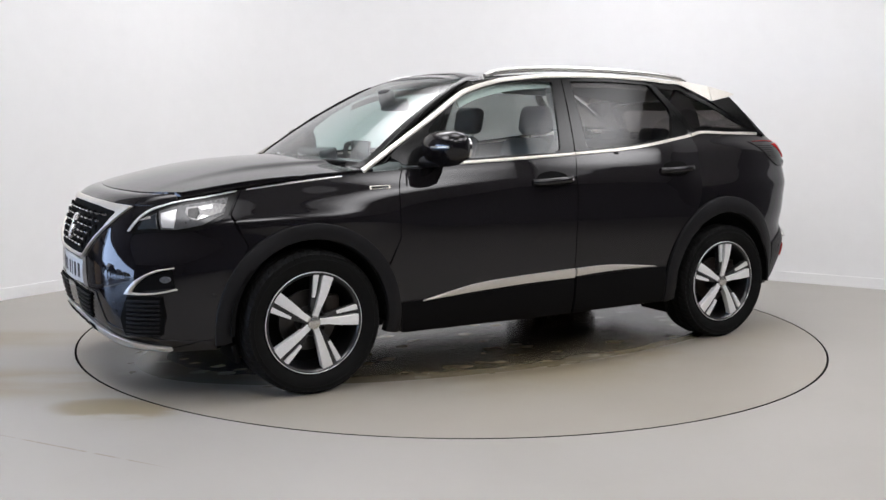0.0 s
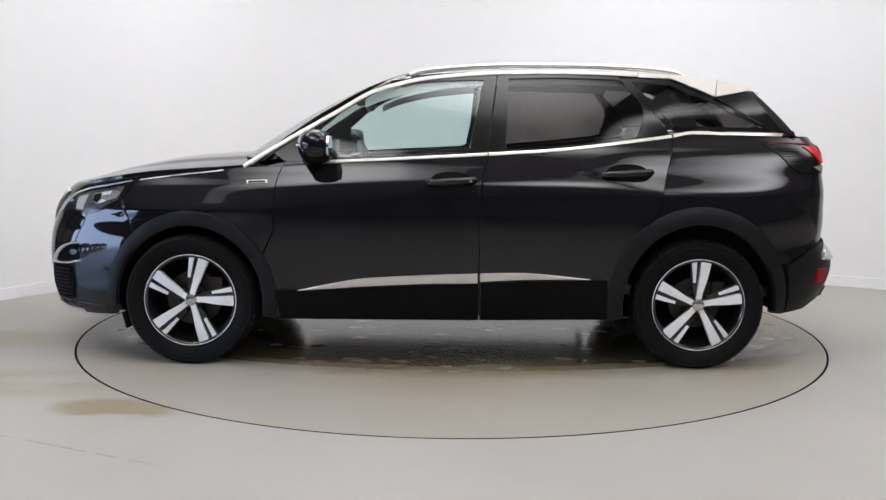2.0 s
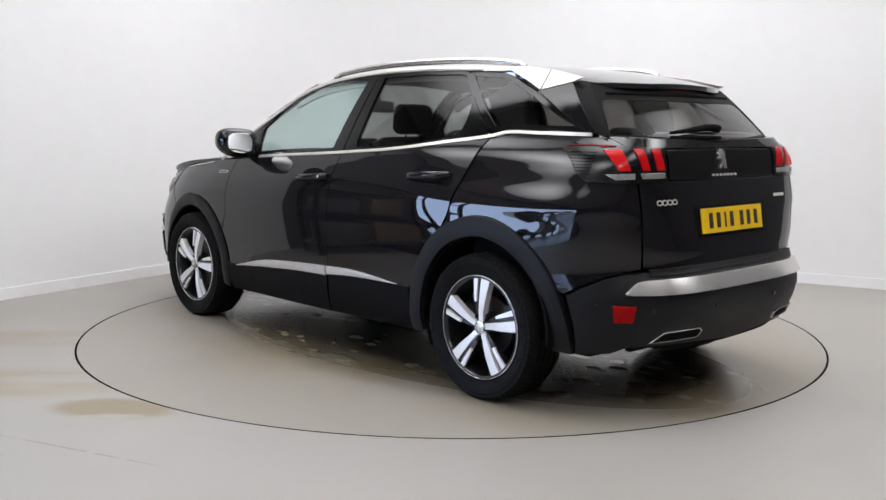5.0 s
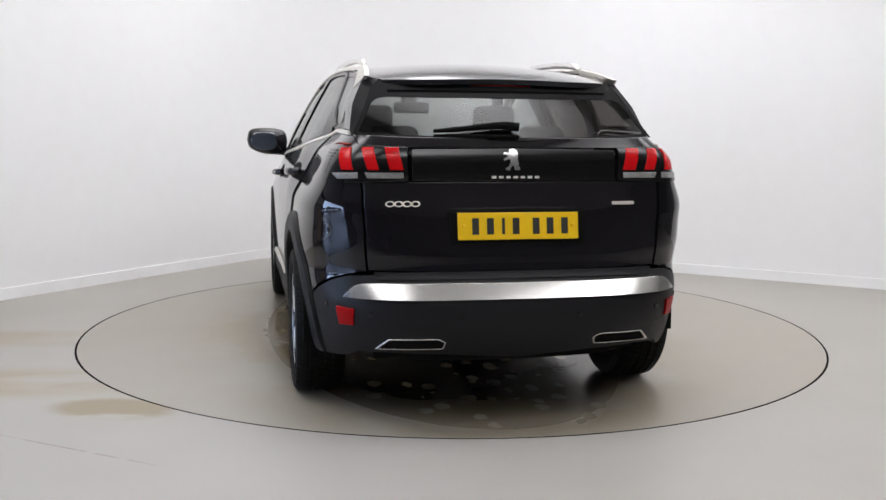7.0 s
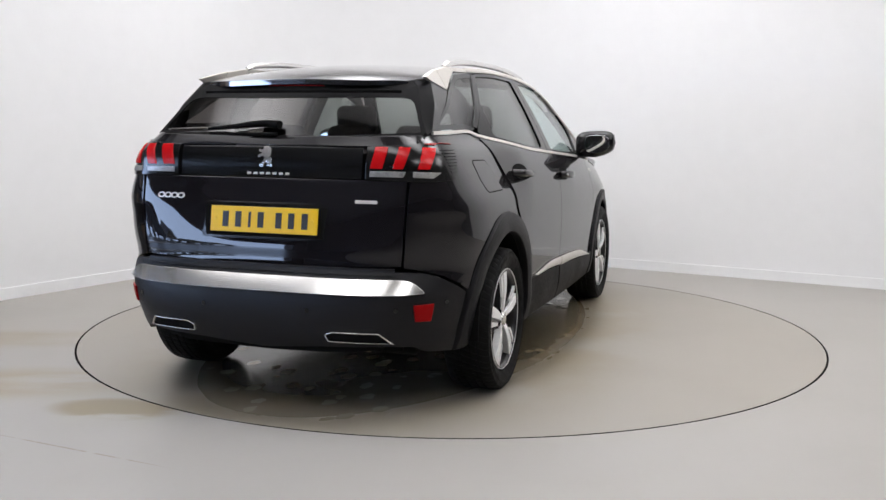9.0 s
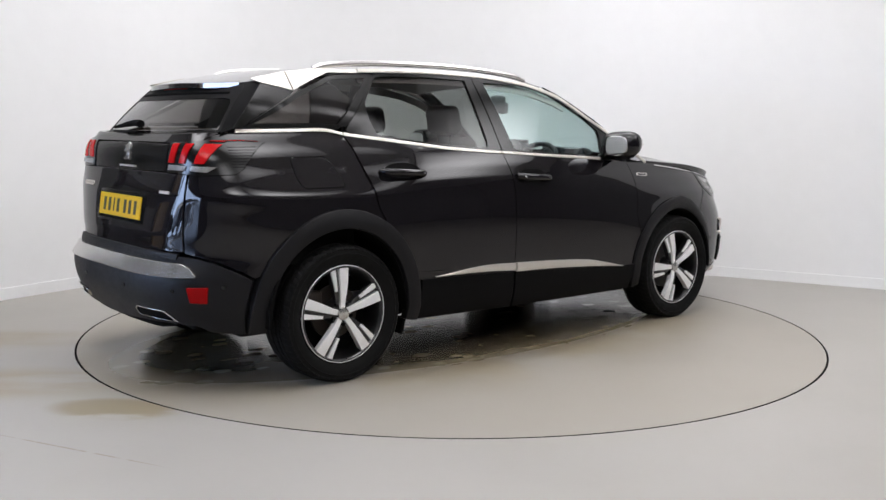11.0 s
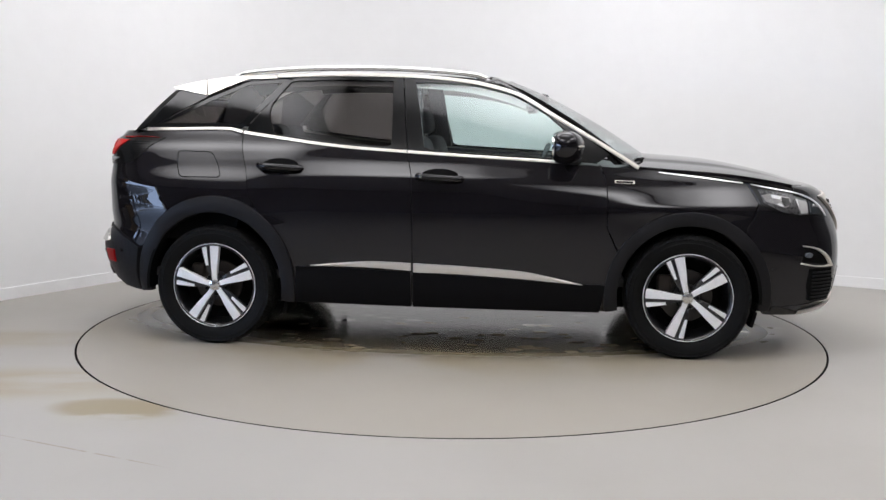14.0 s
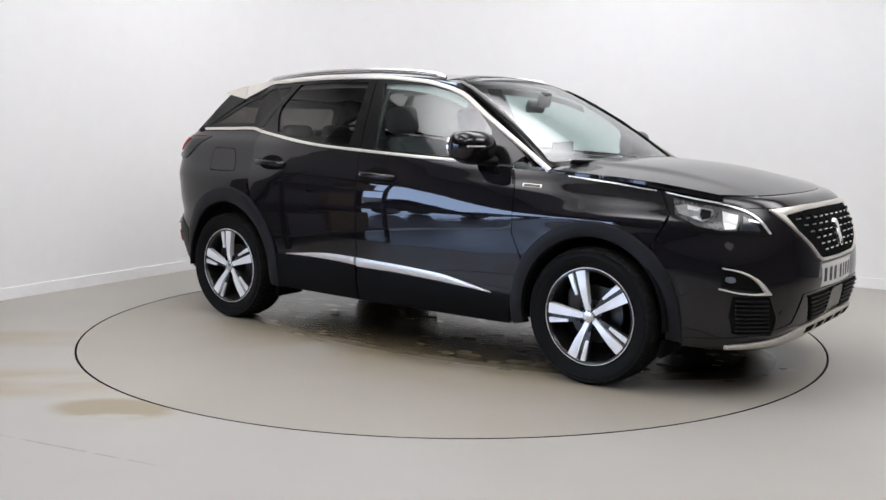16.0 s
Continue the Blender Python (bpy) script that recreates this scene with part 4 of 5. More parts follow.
def build_top(car):
    # bonnet: from the screen's foot to the cut line above the grille
    left = [(x, table(x, [0.90, 1.058, 1.345, 1.612, 1.80, 1.93], [0.815, 0.812, 0.800, 0.775, 0.74, 0.69])) for x in (1.0, 1.06, 1.2, 1.345, 1.5, 1.612, 1.72, 1.82, 1.90)]
    nose_line = spline([(1.925, 0.655), (1.985, 0.54), (2.03, 0.40), (2.06, 0.2), (2.07, 0.0), (2.06, -0.2), (2.03, -0.40), (1.985, -0.54), (1.925, -0.655)], 4)
    back = spline([(1.0, -0.74), (1.10, -0.4), (1.135, 0.0), (1.10, 0.4), (1.0, 0.74)], 5)
    bonnet = sheet("bonnet", back + left + nose_line + [(x, -y) for x, y in reversed(left)], on_hood, PAINT, car, "black painted bonnet with two raised creases", 0.02, (0.04, 0.015), 0.003, 0.004)
    # painted nose between the bonnet's cut line and the grille
    cut = resample([(x, y, 0) for x, y in nose_line], 40)
    bm = bmesh.new()
    rows, deep = [], []
    for q in cut:
        a = Vector((q.x - 0.03, q.y, hood_z(q.x - 0.03, q.y) - 0.012))
        t0 = fy(q.y * 1.06, 0.90)[0]
        b = Vector(on_front(0.002)(t0, 0.897, 0))
        row = []
        for k in range(8):
            u = k / 7
            c = a.lerp(b, u) + Vector((0.6, 0, 1)).normalized() * 0.020 * math.sin(math.pi * u)
            row.append(bm.verts.new(c))
            deep.append(c - Vector((0.015, 0, 0.015)))
        rows.append(row)
    for r, t in zip(rows, rows[1:]):
        for k in range(7):
            bm.faces.new((r[k], t[k], t[k + 1], r[k + 1]))
    thicken(bm, deep)
    finish(bm, "nose_panel", PAINT, car, "black painted nose above the grille", 35, 0.002)
    # bonnet shoulders down to the wings
    for s in (1, -1):
        top = [(x, s * y, hood_z(x, y) - 0.002) for x, y in left]
        bm = bmesh.new()
        rows, deep = [], []
        for x, y, z in top:
            row = []
            for k in range(5):
                u = k / 4
                zb = table(x, [0.9, 1.05, 1.2, 1.345, 1.5, 1.64, 1.95], [1.052, 1.046, 1.032, 1.017, 0.997, 0.974, 0.915])
                yb = side_y(min(x, 1.95), zb) + 0.001
                p = Vector((x, y * (1 - u) + s * yb * u, z * (1 - u) + zb * u + 0.008 * math.sin(math.pi * u)))
                row.append(bm.verts.new(p))
                deep.append(p + Vector((0, -s * 0.02, -0.02)))
            rows.append(row)
        for r, t in zip(rows, rows[1:]):
            for k in range(4):
                bm.faces.new((r[k], t[k], t[k + 1], r[k + 1]))
        thicken(bm, deep)
        finish(bm, "bonnet_shoulder", PAINT, bonnet, "", 35, 0.002)
    # scuttle, wipers
    scuttle = band("scuttle", spline([(0.86, -0.79), (1.09, -0.4), (1.14, 0), (1.09, 0.4), (0.86, 0.79)], 6), spline([(1.02, -0.79), (1.12, -0.4), (1.155, 0), (1.12, 0.4), (1.02, 0.79)], 6), lambda x, y, d: (x, y, hood_z(x, y) - 0.03 - d), DARK, car, "black plastic scuttle", 0.02, 30, 2)
    for y0, y1 in ((0.62, 0.02), (-0.05, -0.60)):
        path = [(screen_x(y0 + (y1 - y0) * k / 6, 1.10) + 0.03, y0 + (y1 - y0) * k / 6, 1.075 + 0.012 * k / 6) for k in range(7)]
        tube("wiper_blade", path, 0.009, DARK, scuttle, "black wiper blade", 8)
    # screen and its black surround
    edge_y = lambda z: table(z, [1.05, 1.15, 1.25, 1.35, 1.45, 1.53], [0.785, 0.745, 0.705, 0.66, 0.605, 0.565])
    lit = [(edge_y(z) - 0.052, z) for z in (1.085, 1.15, 1.25, 1.35, 1.45, 1.522)]
    screen_line = [(-y, z) for y, z in lit] + [(-0.3, 1.556), (0, 1.564), (0.3, 1.556)] + list(reversed(lit)) + [(0.4, 1.095), (0, 1.10), (-0.4, 1.095)]
    outer = [(edge_y(z), z) for z in (1.06, 1.15, 1.25, 1.35, 1.45, 1.53)]
    outer_line = [(-y, z) for y, z in outer] + [(-0.3, 1.562), (0, 1.57), (0.3, 1.562)] + list(reversed(outer)) + [(0.4, 1.07), (0, 1.075), (-0.4, 1.07)]
    on_screen = lambda y, z, d: (screen_x(y, z) - d, y, z)
    surround = band("screen_surround", outer_line + outer_line[:1], screen_line + screen_line[:1], lambda y, z, d: (screen_x(y, z) + 0.003 - d - 1.7 * max(0.0, abs(y) - edge_y(z) + 0.03), y, z), GLOSS, car, "gloss black screen pillars", 0.03, 80, 2, True)
    pane = sheet("windscreen", shrink(screen_line, -0.01), on_screen, CLEAR, surround, "clear pale green windscreen", 0.0, (0.08, 0.05), 0, 0)
    pane.visible_shadow = False
    for s in (1, -1):
        path = [(screen_x(edge_y(z), z) - 0.004, s * (edge_y(z) + 0.004), z + 0.003) for z in (1.075, 1.12, 1.2, 1.3, 1.4, 1.46, 1.50)]
        tube("screen_seal", path, [0.012, 0.012, 0.012, 0.012, 0.011, 0.009, 0.004], DARK, surround, "matt black screen seal", 10)
    # roof
    side = [(x, table(x, [-1.68, -1.4, -1.0, 0.0, 0.25, 0.36], [0.545, 0.57, 0.565, 0.575, 0.585, 0.59])) for x in (-1.60, -1.4, -1.2, -0.9, -0.6, -0.3, 0.0, 0.2, 0.30)]
    front = spline([(0.30, 0.57), (0.33, 0.3), (0.34, 0), (0.33, -0.3), (0.30, -0.57)], 5)
    roof_line = side + front + [(x, -y) for x, y in reversed(side)] + spline([(-1.69, -0.51), (-1.775, -0.3), (-1.795, 0), (-1.775, 0.3), (-1.69, 0.51)], 5)
    roof = sheet("roof", roof_line, lambda x, y, d: (x, y, roof_z(x, y) - d), ROOF, car, "black roof running into a rear spoiler", 0.025, (0.06, 0.04), 0, 0.006)
    sheet("headlining", shrink(roof_line, 0.04), lambda x, y, d: (x, y, roof_z(x, y) - 0.03 - d), HEADLINER, roof, "pale headlining", 0.004, (0.12, 0.1), 0, 0)
    # spoiler lip and its underside, high brake lamp
    lip = band("spoiler", [(y, 0) for y in (-0.53, -0.3, 0, 0.3, 0.53)], [(y, 1) for y in (-0.53, -0.3, 0, 0.3, 0.53)], lambda y, v, d: (-1.792 + 0.10 * (y / 0.53) ** 2 + 0.020 * v + d, y, roof_z(-1.79, y) - 0.010 - 0.018 * v), DARK, roof, "gloss black spoiler edge", 0.05, 30, 3)
    band("brake_lamp", [(y, 0) for y in (-0.14, 0, 0.14)], [(y, 1) for y in (-0.14, 0, 0.14)], lambda y, v, d: (-1.788 + 0.10 * (y / 0.53) ** 2 + 0.006 * v + d, y, roof_z(-1.79, y) - 0.0285 - 0.017 * v), RED, lip, "red high-level brake lamp", 0.02, 16, 1)
    under = lambda y, v, d: (-1.772 + 0.10 * (y / 0.53) ** 2 + (backlight_x(y, 1.41) + 1.768 - 0.10 * (y / 0.53) ** 2) * v, y, (roof_z(-1.79, y) - 0.027) * (1 - v) + 1.408 * v + d)
    band("spoiler_underside", [(y, 0) for y in (-0.50, -0.25, 0, 0.25, 0.50)], [(y, 1) for y in (-0.50, -0.25, 0, 0.25, 0.50)], under, DARK, roof, "matt black underside of the spoiler", 0.012, 24, 2)
    # rails
    for s in (1, -1):
        path = spline([(0.20, s * 0.555, 1.538), (0.12, s * 0.552, 1.560), (-0.10, s * 0.548, 1.582), (-0.40, s * 0.545, 1.595), (-0.80, s * 0.54, 1.594), (-1.05, s * 0.54, 1.583), (-1.22, s * 0.54, 1.567), (-1.29, s * 0.54, 1.548)], 6)
        rail = tube("roof_rail", path, [0.013 if 3 < i < len(path) - 4 else 0.010 for i in range(len(path))], CHROME, car, "polished silver roof rail", 12, 1.2)
        band("rail_foot", [(x, 0) for x in (0.19, -0.1, -0.6, -1.0, -1.27)], [(x, 1) for x in (0.19, -0.1, -0.6, -1.0, -1.27)], lambda x, v, d: (x, s * (0.553 - 0.02 * v), roof_z(x, 0.545) + 0.002 + 0.006 * (1 - abs(2 * v - 1)) - d), GLOSS, rail, "black rail foot", 0.02, 40, 2)


def build_wheel(car, x, s, turn, front):
    """One 18-inch wheel: tyre, black rim, five bright spokes with slivers, cap and brake."""
    wheel = new("wheel")
    wheel.parent = car
    tagged(wheel, "alloy wheel with five bright spokes on a dark rim")
    wheel.matrix_basis = pose(x, s * 0.785, HUB_Z, 0, 0, 180 if s > 0 else 0)
    # in wheel space the outer face looks along -y
    tread = [(0.240, 0.085), (0.262, 0.103), (0.300, 0.113), (0.325, 0.110), (0.340, 0.094), (0.3445, 0.06)]
    prof = [(r, -y) for r, y in tread]
    for g in (0.058, 0.022, -0.022, -0.058):
        prof += [(0.345, -g - 0.006), (0.339, -g - 0.004), (0.339, -g + 0.004), (0.345, -g + 0.006)]
    prof += [(r, y) for r, y in reversed(tread)]
    lathe("tyre", prof, RUBBER, wheel, "black road tyre, slightly dusty", 96)
    lathe("tyre_ring", [(0.300, -0.1135), (0.303, -0.1155), (0.306, -0.1135)], RUBBER, wheel, "", 72)
    lathe("rim", [(0.243, -0.088), (0.243, -0.095), (0.233, -0.098), (0.226, -0.092), (0.222, -0.075), (0.216, -0.03), (0.205, 0.06), (0.24, 0.09)], ALLOY_BLACK, wheel, "black rim barrel", 72)
    lathe("rim_lip", [(0.2435, -0.0945), (0.2428, -0.0985), (0.2415, -0.0995), (0.2398, -0.0985)], ALLOY, wheel, "bright machined rim edge", 72)
    lathe("wheel_back", [(0.0, 0.03), (0.21, 0.03)], DARK, wheel, "", 48)
    lathe("brake_disc", [(0.06, -0.012), (0.145 if front else 0.135, -0.012), (0.145 if front else 0.135, 0.008), (0.06, 0.008)], STEEL if front else RUST, wheel, "worn steel brake disc", 48)
    box("caliper", (0.08, 0.05, 0.13), (0.12 if s > 0 else -0.12, -0.005, 0.05), RUST, wheel, "brake caliper", 0.015)
    dish = lambda r: -0.094 + 0.012 * (1 - r / 0.23) - 0.010 * math.sin(math.pi * min(r / 0.23, 1))

    def blade(name, line, mat, base, lower, deep, label=""):
        ca, sa = math.cos(base), math.sin(base)
        fn = lambda a, b, d: (a * ca - b * sa, dish(math.hypot(a, b)) + lower + d, a * sa + b * ca)
        return sheet(name, line, fn, mat, wheel, label, deep, (0.03, 0.02), 0, 0.002)

    for k in range(5):
        a = radians(turn + 72 * k)
        blade("spoke", [(0.028, -0.014), (0.07, -0.017), (0.14, -0.030), (0.2365, -0.044), (0.239, -0.015), (0.2395, 0.012), (0.14, 0.012), (0.07, 0.013), (0.028, 0.014)], ALLOY, a, 0.0, 0.035, "bright machined spoke")
        blade("sliver", [(0.118, 0.029), (0.1155, 0.042), (0.2355, 0.063), (0.2385, 0.035), (0.16, 0.031)], ALLOY, a, 0.001, 0.02, "thin bright spoke sliver")
        blade("dark_spoke", [(0.03, 0.010), (0.07, 0.014), (0.15, 0.016), (0.229, 0.018), (0.226, 0.066), (0.15, 0.052), (0.07, 0.034), (0.03, 0.02)], ALLOY_BLACK, a, 0.012, 0.03, "black spoke")
        nut = lathe("wheel_bolt", [(0.0, -0.012), (0.008, -0.012), (0.010, 0.0), (0.010, 0.02)], DARK, wheel, "dark wheel bolt", 12)
        b = a + radians(36)
        nut.matrix_basis = pose(0.054 * math.cos(b), -0.075, 0.054 * math.sin(b))
    lathe("hub", [(0.0, -0.078), (0.062, -0.078), (0.07, -0.06), (0.07, 0.0)], ALLOY_BLACK, wheel, "black hub", 32)
    lathe("centre_cap", [(0.0, -0.0995), (0.022, -0.099), (0.030, -0.096), (0.033, -0.088)], BAR_STEEL, wheel, "grey centre cap", 32)
    return wheel


def build_front(car):
    skin = on_front()
    half = [fy(0, 0.912), fy(0.25, 0.909), fy(0.48, 0.900), fx(1.93, 0.900), fx(1.80, 0.938), fx(1.69, 0.958), fx(1.641, 0.966), fx(1.7055, 0.862), fx(1.641, 0.715), fx(1.69, 0.62), fx(1.735, 0.487), fx(1.762, 0.36), fx(1.775, 0.25), fx(1.95, 0.238), fy(0.45, 0.225), fy(0.2, 0.22), fy(0, 0.22)]
    bumper = sheet("front_bumper", both(half), skin, PAINT, car, "black painted front bumper", 0.02, (0.03, 0.018), 0.001, 0.002)
    chin = [fy(0, 0.50), fy(0.45, 0.50), fy(0.50, 0.36), fx(2.0, 0.30), fx(1.80, 0.29), fx(1.775, 0.245), fx(1.95, 0.235), fy(0.45, 0.222), fy(0, 0.215)]
    lower = sheet("lower_bumper", both(chin), on_front(0.004), PAINT, bumper, "dark painted lower bumper", 0.02, (0.05, 0.03), 0, 0.002)
    # grille in a bright frame
    outer = [fy(0, 0.905), fy(0.30, 0.905), fy(0.545, 0.893), fy(0.47, 0.80), fy(0.36, 0.70), fy(0.30, 0.655), fy(0.25, 0.638), fy(0, 0.632)]
    inner = [fy(0, 0.885), fy(0.30, 0.883), fy(0.485, 0.866), fy(0.445, 0.79), fy(0.347, 0.704), fy(0.292, 0.664), fy(0.245, 0.651), fy(0, 0.645)]
    grille = sheet("grille", both(inner), on_front(0.004), DARK, bumper, "black grille with bright dashes", 0.01, (0.05, 0.03), 0, 0)
    o, i = both(outer), both(inner)
    band("grille_frame", o + o[:1], i + i[:1], on_front(0.012), SATIN, grille, "bright silver grille frame", 0.02, 90, 2, True, swell=0.003)
    bm = bmesh.new()
    bmesh.ops.create_cube(bm, size=1)
    for v in bm.verts:
        v.co = (v.co.x * 0.006, v.co.y * 0.044, v.co.z * 0.007)
    dash = finish(bm, "grille_dash", CHROME, grille, "", 30)
    bm = bmesh.new()
    bmesh.ops.create_cube(bm, size=1)
    for v in bm.verts:
        v.co = (v.co.x * 0.012, v.co.y * 0.012, v.co.z * 0.030)
    cell = finish(bm, "grille_rib", DARK, grille, "", 30)
    first_dash, first_rib = True, True
    for row in range(6):
        z = 0.846 - 0.031 * row
        wide = table(z, [0.66, 0.71, 0.785, 0.858], [0.24, 0.325, 0.40, 0.45])
        step = 0.083
        n = int(wide / step) + 1
        for k in range(-n, n + 1):
            y = (k + 0.5 * (row % 2)) * step
            if abs(y) > wide - 0.02 or (abs(y) < 0.05 and 1 <= row <= 4):
                continue
            t, _ = fy(y, z)
            p, q = Vector(on_front(0.011)(t, z, 0)), Vector(on_front(0.011)(t + 0.02, z, 0))
            ang = math.degrees(math.atan2(q.y - p.y, q.x - p.x)) - 90
            ob = dash if first_dash else new("grille_dash", dash.data)
            first_dash = False
            ob.parent = grille
            ob.matrix_basis = pose(*p, 0, 0, ang)
            t2, _ = fy(y + step / 2, z)
            if abs(y + step / 2) < wide - 0.01:
                p = Vector(on_front(0.006)(t2, z, 0))
                ob = cell if first_rib else new("grille_rib", cell.data)
                first_rib = False
                ob.parent = grille
                ob.matrix_basis = pose(*p, 0, 0, ang)
    emblem = [(-0.020, 0.700), (-0.026, 0.745), (-0.012, 0.780), (-0.024, 0.806), (-0.004, 0.826), (0.018, 0.822), (0.026, 0.790), (0.016, 0.768), (0.026, 0.735), (0.018, 0.702), (0.004, 0.728), (-0.006, 0.702)]
    sheet("emblem", [fy(y, z) for y, z in emblem], on_front(0.024), CHROME, grille, "plain upright silver emblem shape", 0.02, (0.03, 0.03), 0, 0.002)
    # number plate with plain bars
    plate_fn = lambda y, z, d: (2.270 - 0.02 * (y / 0.26) ** 2 - d, y, z)
    plate = sheet("number_plate", [(-0.26, 0.508), (0.26, 0.508), (0.26, 0.619), (-0.26, 0.619)], plate_fn, WHITE_PLATE, bumper, "white number plate with plain dark bars", 0.03, (0.06, 0.2), 0, 0.002)
    number_bars(plate, plate_fn, 0.508, -1)
    # lamps
    for s in (1, -1):
        F = lambda pts: [(s * a, b) for a, b in pts]
        shell = F(spline([fx(1.642, 0.972), fx(1.80, 0.948), fx(1.90, 0.930), fx(2.00, 0.900), fx(2.07, 0.855), fx(2.125, 0.778)], 4) + spline([fx(2.095, 0.772), fx(2.03, 0.785), fx(1.93, 0.782), fx(1.82, 0.806), fx(1.715, 0.855)], 4))
        lamp = sheet("headlamp", shell, on_front(0.003), GLOSS, car, "dark headlamp with a bright reflector", 0.02, (0.03, 0.03), 0, 0.002)
        band("lamp_strip", F(spline([fx(1.655, 0.966), fx(1.80, 0.940), fx(1.90, 0.922), fx(2.00, 0.890), fx(2.06, 0.85), fx(2.110, 0.785)], 4)), F(spline([fx(1.668, 0.9575), fx(1.80, 0.932), fx(1.90, 0.9145), fx(1.994, 0.8835), fx(2.052, 0.847), fx(2.105, 0.783)], 4)), on_front(0.009), LENS, lamp, "clear daytime lamp strip", 0.008, 40, 1)
        # grey fill: the cover glass's reflection put in as colour
        sheet("lamp_sheen", F([fx(1.70, 0.938), fx(1.80, 0.918), fx(1.90, 0.902), fx(1.985, 0.876), fx(1.99, 0.797), fx(1.93, 0.796), fx(1.83, 0.815), fx(1.73, 0.862)]), on_front(0.0045), LAMP_SHEEN, lamp, "grey sheet for the reflection on the lamp glass", 0.004, (0.03, 0.03), 0, 0.001)
        bowl = sheet("reflector", F([fx(1.715, 0.905), fx(1.765, 0.913), fx(1.83, 0.900), fx(1.875, 0.893), fx(1.885, 0.872), fx(1.868, 0.845), fx(1.845, 0.836), fx(1.80, 0.852), fx(1.74, 0.870)]), on_front(0.007), DIM_LENS, lamp, "faceted clear reflector", 0.006, (0.02, 0.015), 0, 0.002)
        sheet("bulb_cup", F([fx(1.828, 0.893), fx(1.868, 0.886), fx(1.872, 0.855), fx(1.842, 0.845), fx(1.826, 0.868)]), on_front(0.010), GLOSS, bowl, "", 0.003, (0.02, 0.02), 0, 0.001)
        sheet("facet", F([fx(1.765, 0.908), fx(1.822, 0.897), fx(1.815, 0.882), fx(1.77, 0.890)]), on_front(0.010), LENS, bowl, "", 0.003, (0.02, 0.02), 0, 0.001)
        sheet("facet", F([fx(1.815, 0.862), fx(1.838, 0.842), fx(1.81, 0.848), fx(1.79, 0.858)]), on_front(0.010), LENS, bowl, "", 0.003, (0.02, 0.02), 0, 0.001)
        sheet("lamp_lens", F([fx(1.915, 0.885), fx(1.978, 0.868), fx(1.983, 0.805), fx(1.940, 0.803), fx(1.930, 0.835)]), on_front(0.007), WHITE_LENS, lamp, "white lamp reflector", 0.006, (0.03, 0.03), 0, 0.002)
        sheet("lamp_cell", F([fx(1.995, 0.868), fx(2.05, 0.835), fx(2.075, 0.795), fx(2.0, 0.800)]), on_front(0.006), SCREEN, lamp, "dark lamp cell", 0.006, (0.03, 0.03), 0, 0.002)
        band("lamp_spear", F([fx(2.02, 0.853), fx(2.06, 0.838)]), F([fx(2.02, 0.843), fx(2.06, 0.832)]), on_front(0.009), CHROME, lamp, "", 0.004, 4, 1)
        # fog lamp recess with a bright hook
        recess = F([fx(1.965, 0.622), fx(2.04, 0.605), fx(2.11, 0.55), fx(2.125, 0.52), fx(1.955, 0.540)])
        fog = sheet("fog_recess", recess, on_front(0.003), DARK, bumper, "black fog lamp recess", 0.006, (0.04, 0.03), 0, 0.001)
        band("fog_trim", F(spline([fx(1.955, 0.632), fx(2.03, 0.618), fx(2.10, 0.575), fx(2.143, 0.510)], 5) + spline([fx(2.09, 0.508), fx(2.02, 0.514), fx(1.945, 0.530)], 4)), F(spline([fx(1.957, 0.626), fx(2.026, 0.611), fx(2.085, 0.574), fx(2.120, 0.520)], 5) + spline([fx(2.085, 0.516), fx(2.02, 0.5215), fx(1.95, 0.537)], 4)), on_front(0.012), SATIN, fog, "bright silver fog lamp hook", 0.012, 44, 2, swell=0.002)
        sheet("fog_lens", F([(fx(1.99, 0.58)[0] + 0.011 * math.cos(a), 0.578 + 0.015 * math.sin(a)) for a in [2 * math.pi * k / 16 for k in range(16)]]), on_front(0.008), FOG, fog, "small round fog lens", 0.008, (0.02, 0.02), 0, 0.002)
        vent = sheet("side_vent", F([fx(2.005, 0.500), fx(2.135, 0.500), fx(2.155, 0.395), fx(2.13, 0.310), fx(2.0, 0.325), fx(1.99, 0.41)]), on_front(0.008), DARK, bumper, "black slatted side vent", 0.01, (0.05, 0.03), 0, 0.001)
        for k in range(9):
            z = 0.485 - 0.020 * k
            band("vent_slat", F([fx(2.01, z), fx(2.13, z)]), F([fx(2.01, z - 0.009), fx(2.13, z - 0.009)]), on_front(0.014), PLASTIC, vent, "", 0.01, 8, 1, bevel=0)
        low = sheet("lower_grille", F([fy(0.40, 0.485), fy(0.12, 0.487), fy(0.13, 0.36), fy(0.33, 0.355)]), on_front(0.010), DARK, bumper, "black slatted lower grille", 0.01, (0.05, 0.03), 0, 0.001)
        for k in range(6):
            z = 0.475 - 0.021 * k
            band("grille_slat", F([fy(0.39 - 0.012 * k, z), fy(0.125, z)]), F([fy(0.385 - 0.012 * k, z - 0.008), fy(0.125, z - 0.008)]), on_front(0.017), PLASTIC, low, "", 0.01, 8, 1, bevel=0)
    radar = sheet("radar_cover", [fy(0.10, 0.485), fy(-0.10, 0.485), fy(-0.11, 0.37), fy(0.11, 0.37)], on_front(0.014), GLOSS, bumper, "gloss black radar cover", 0.01, (0.05, 0.05), 0, 0.004)
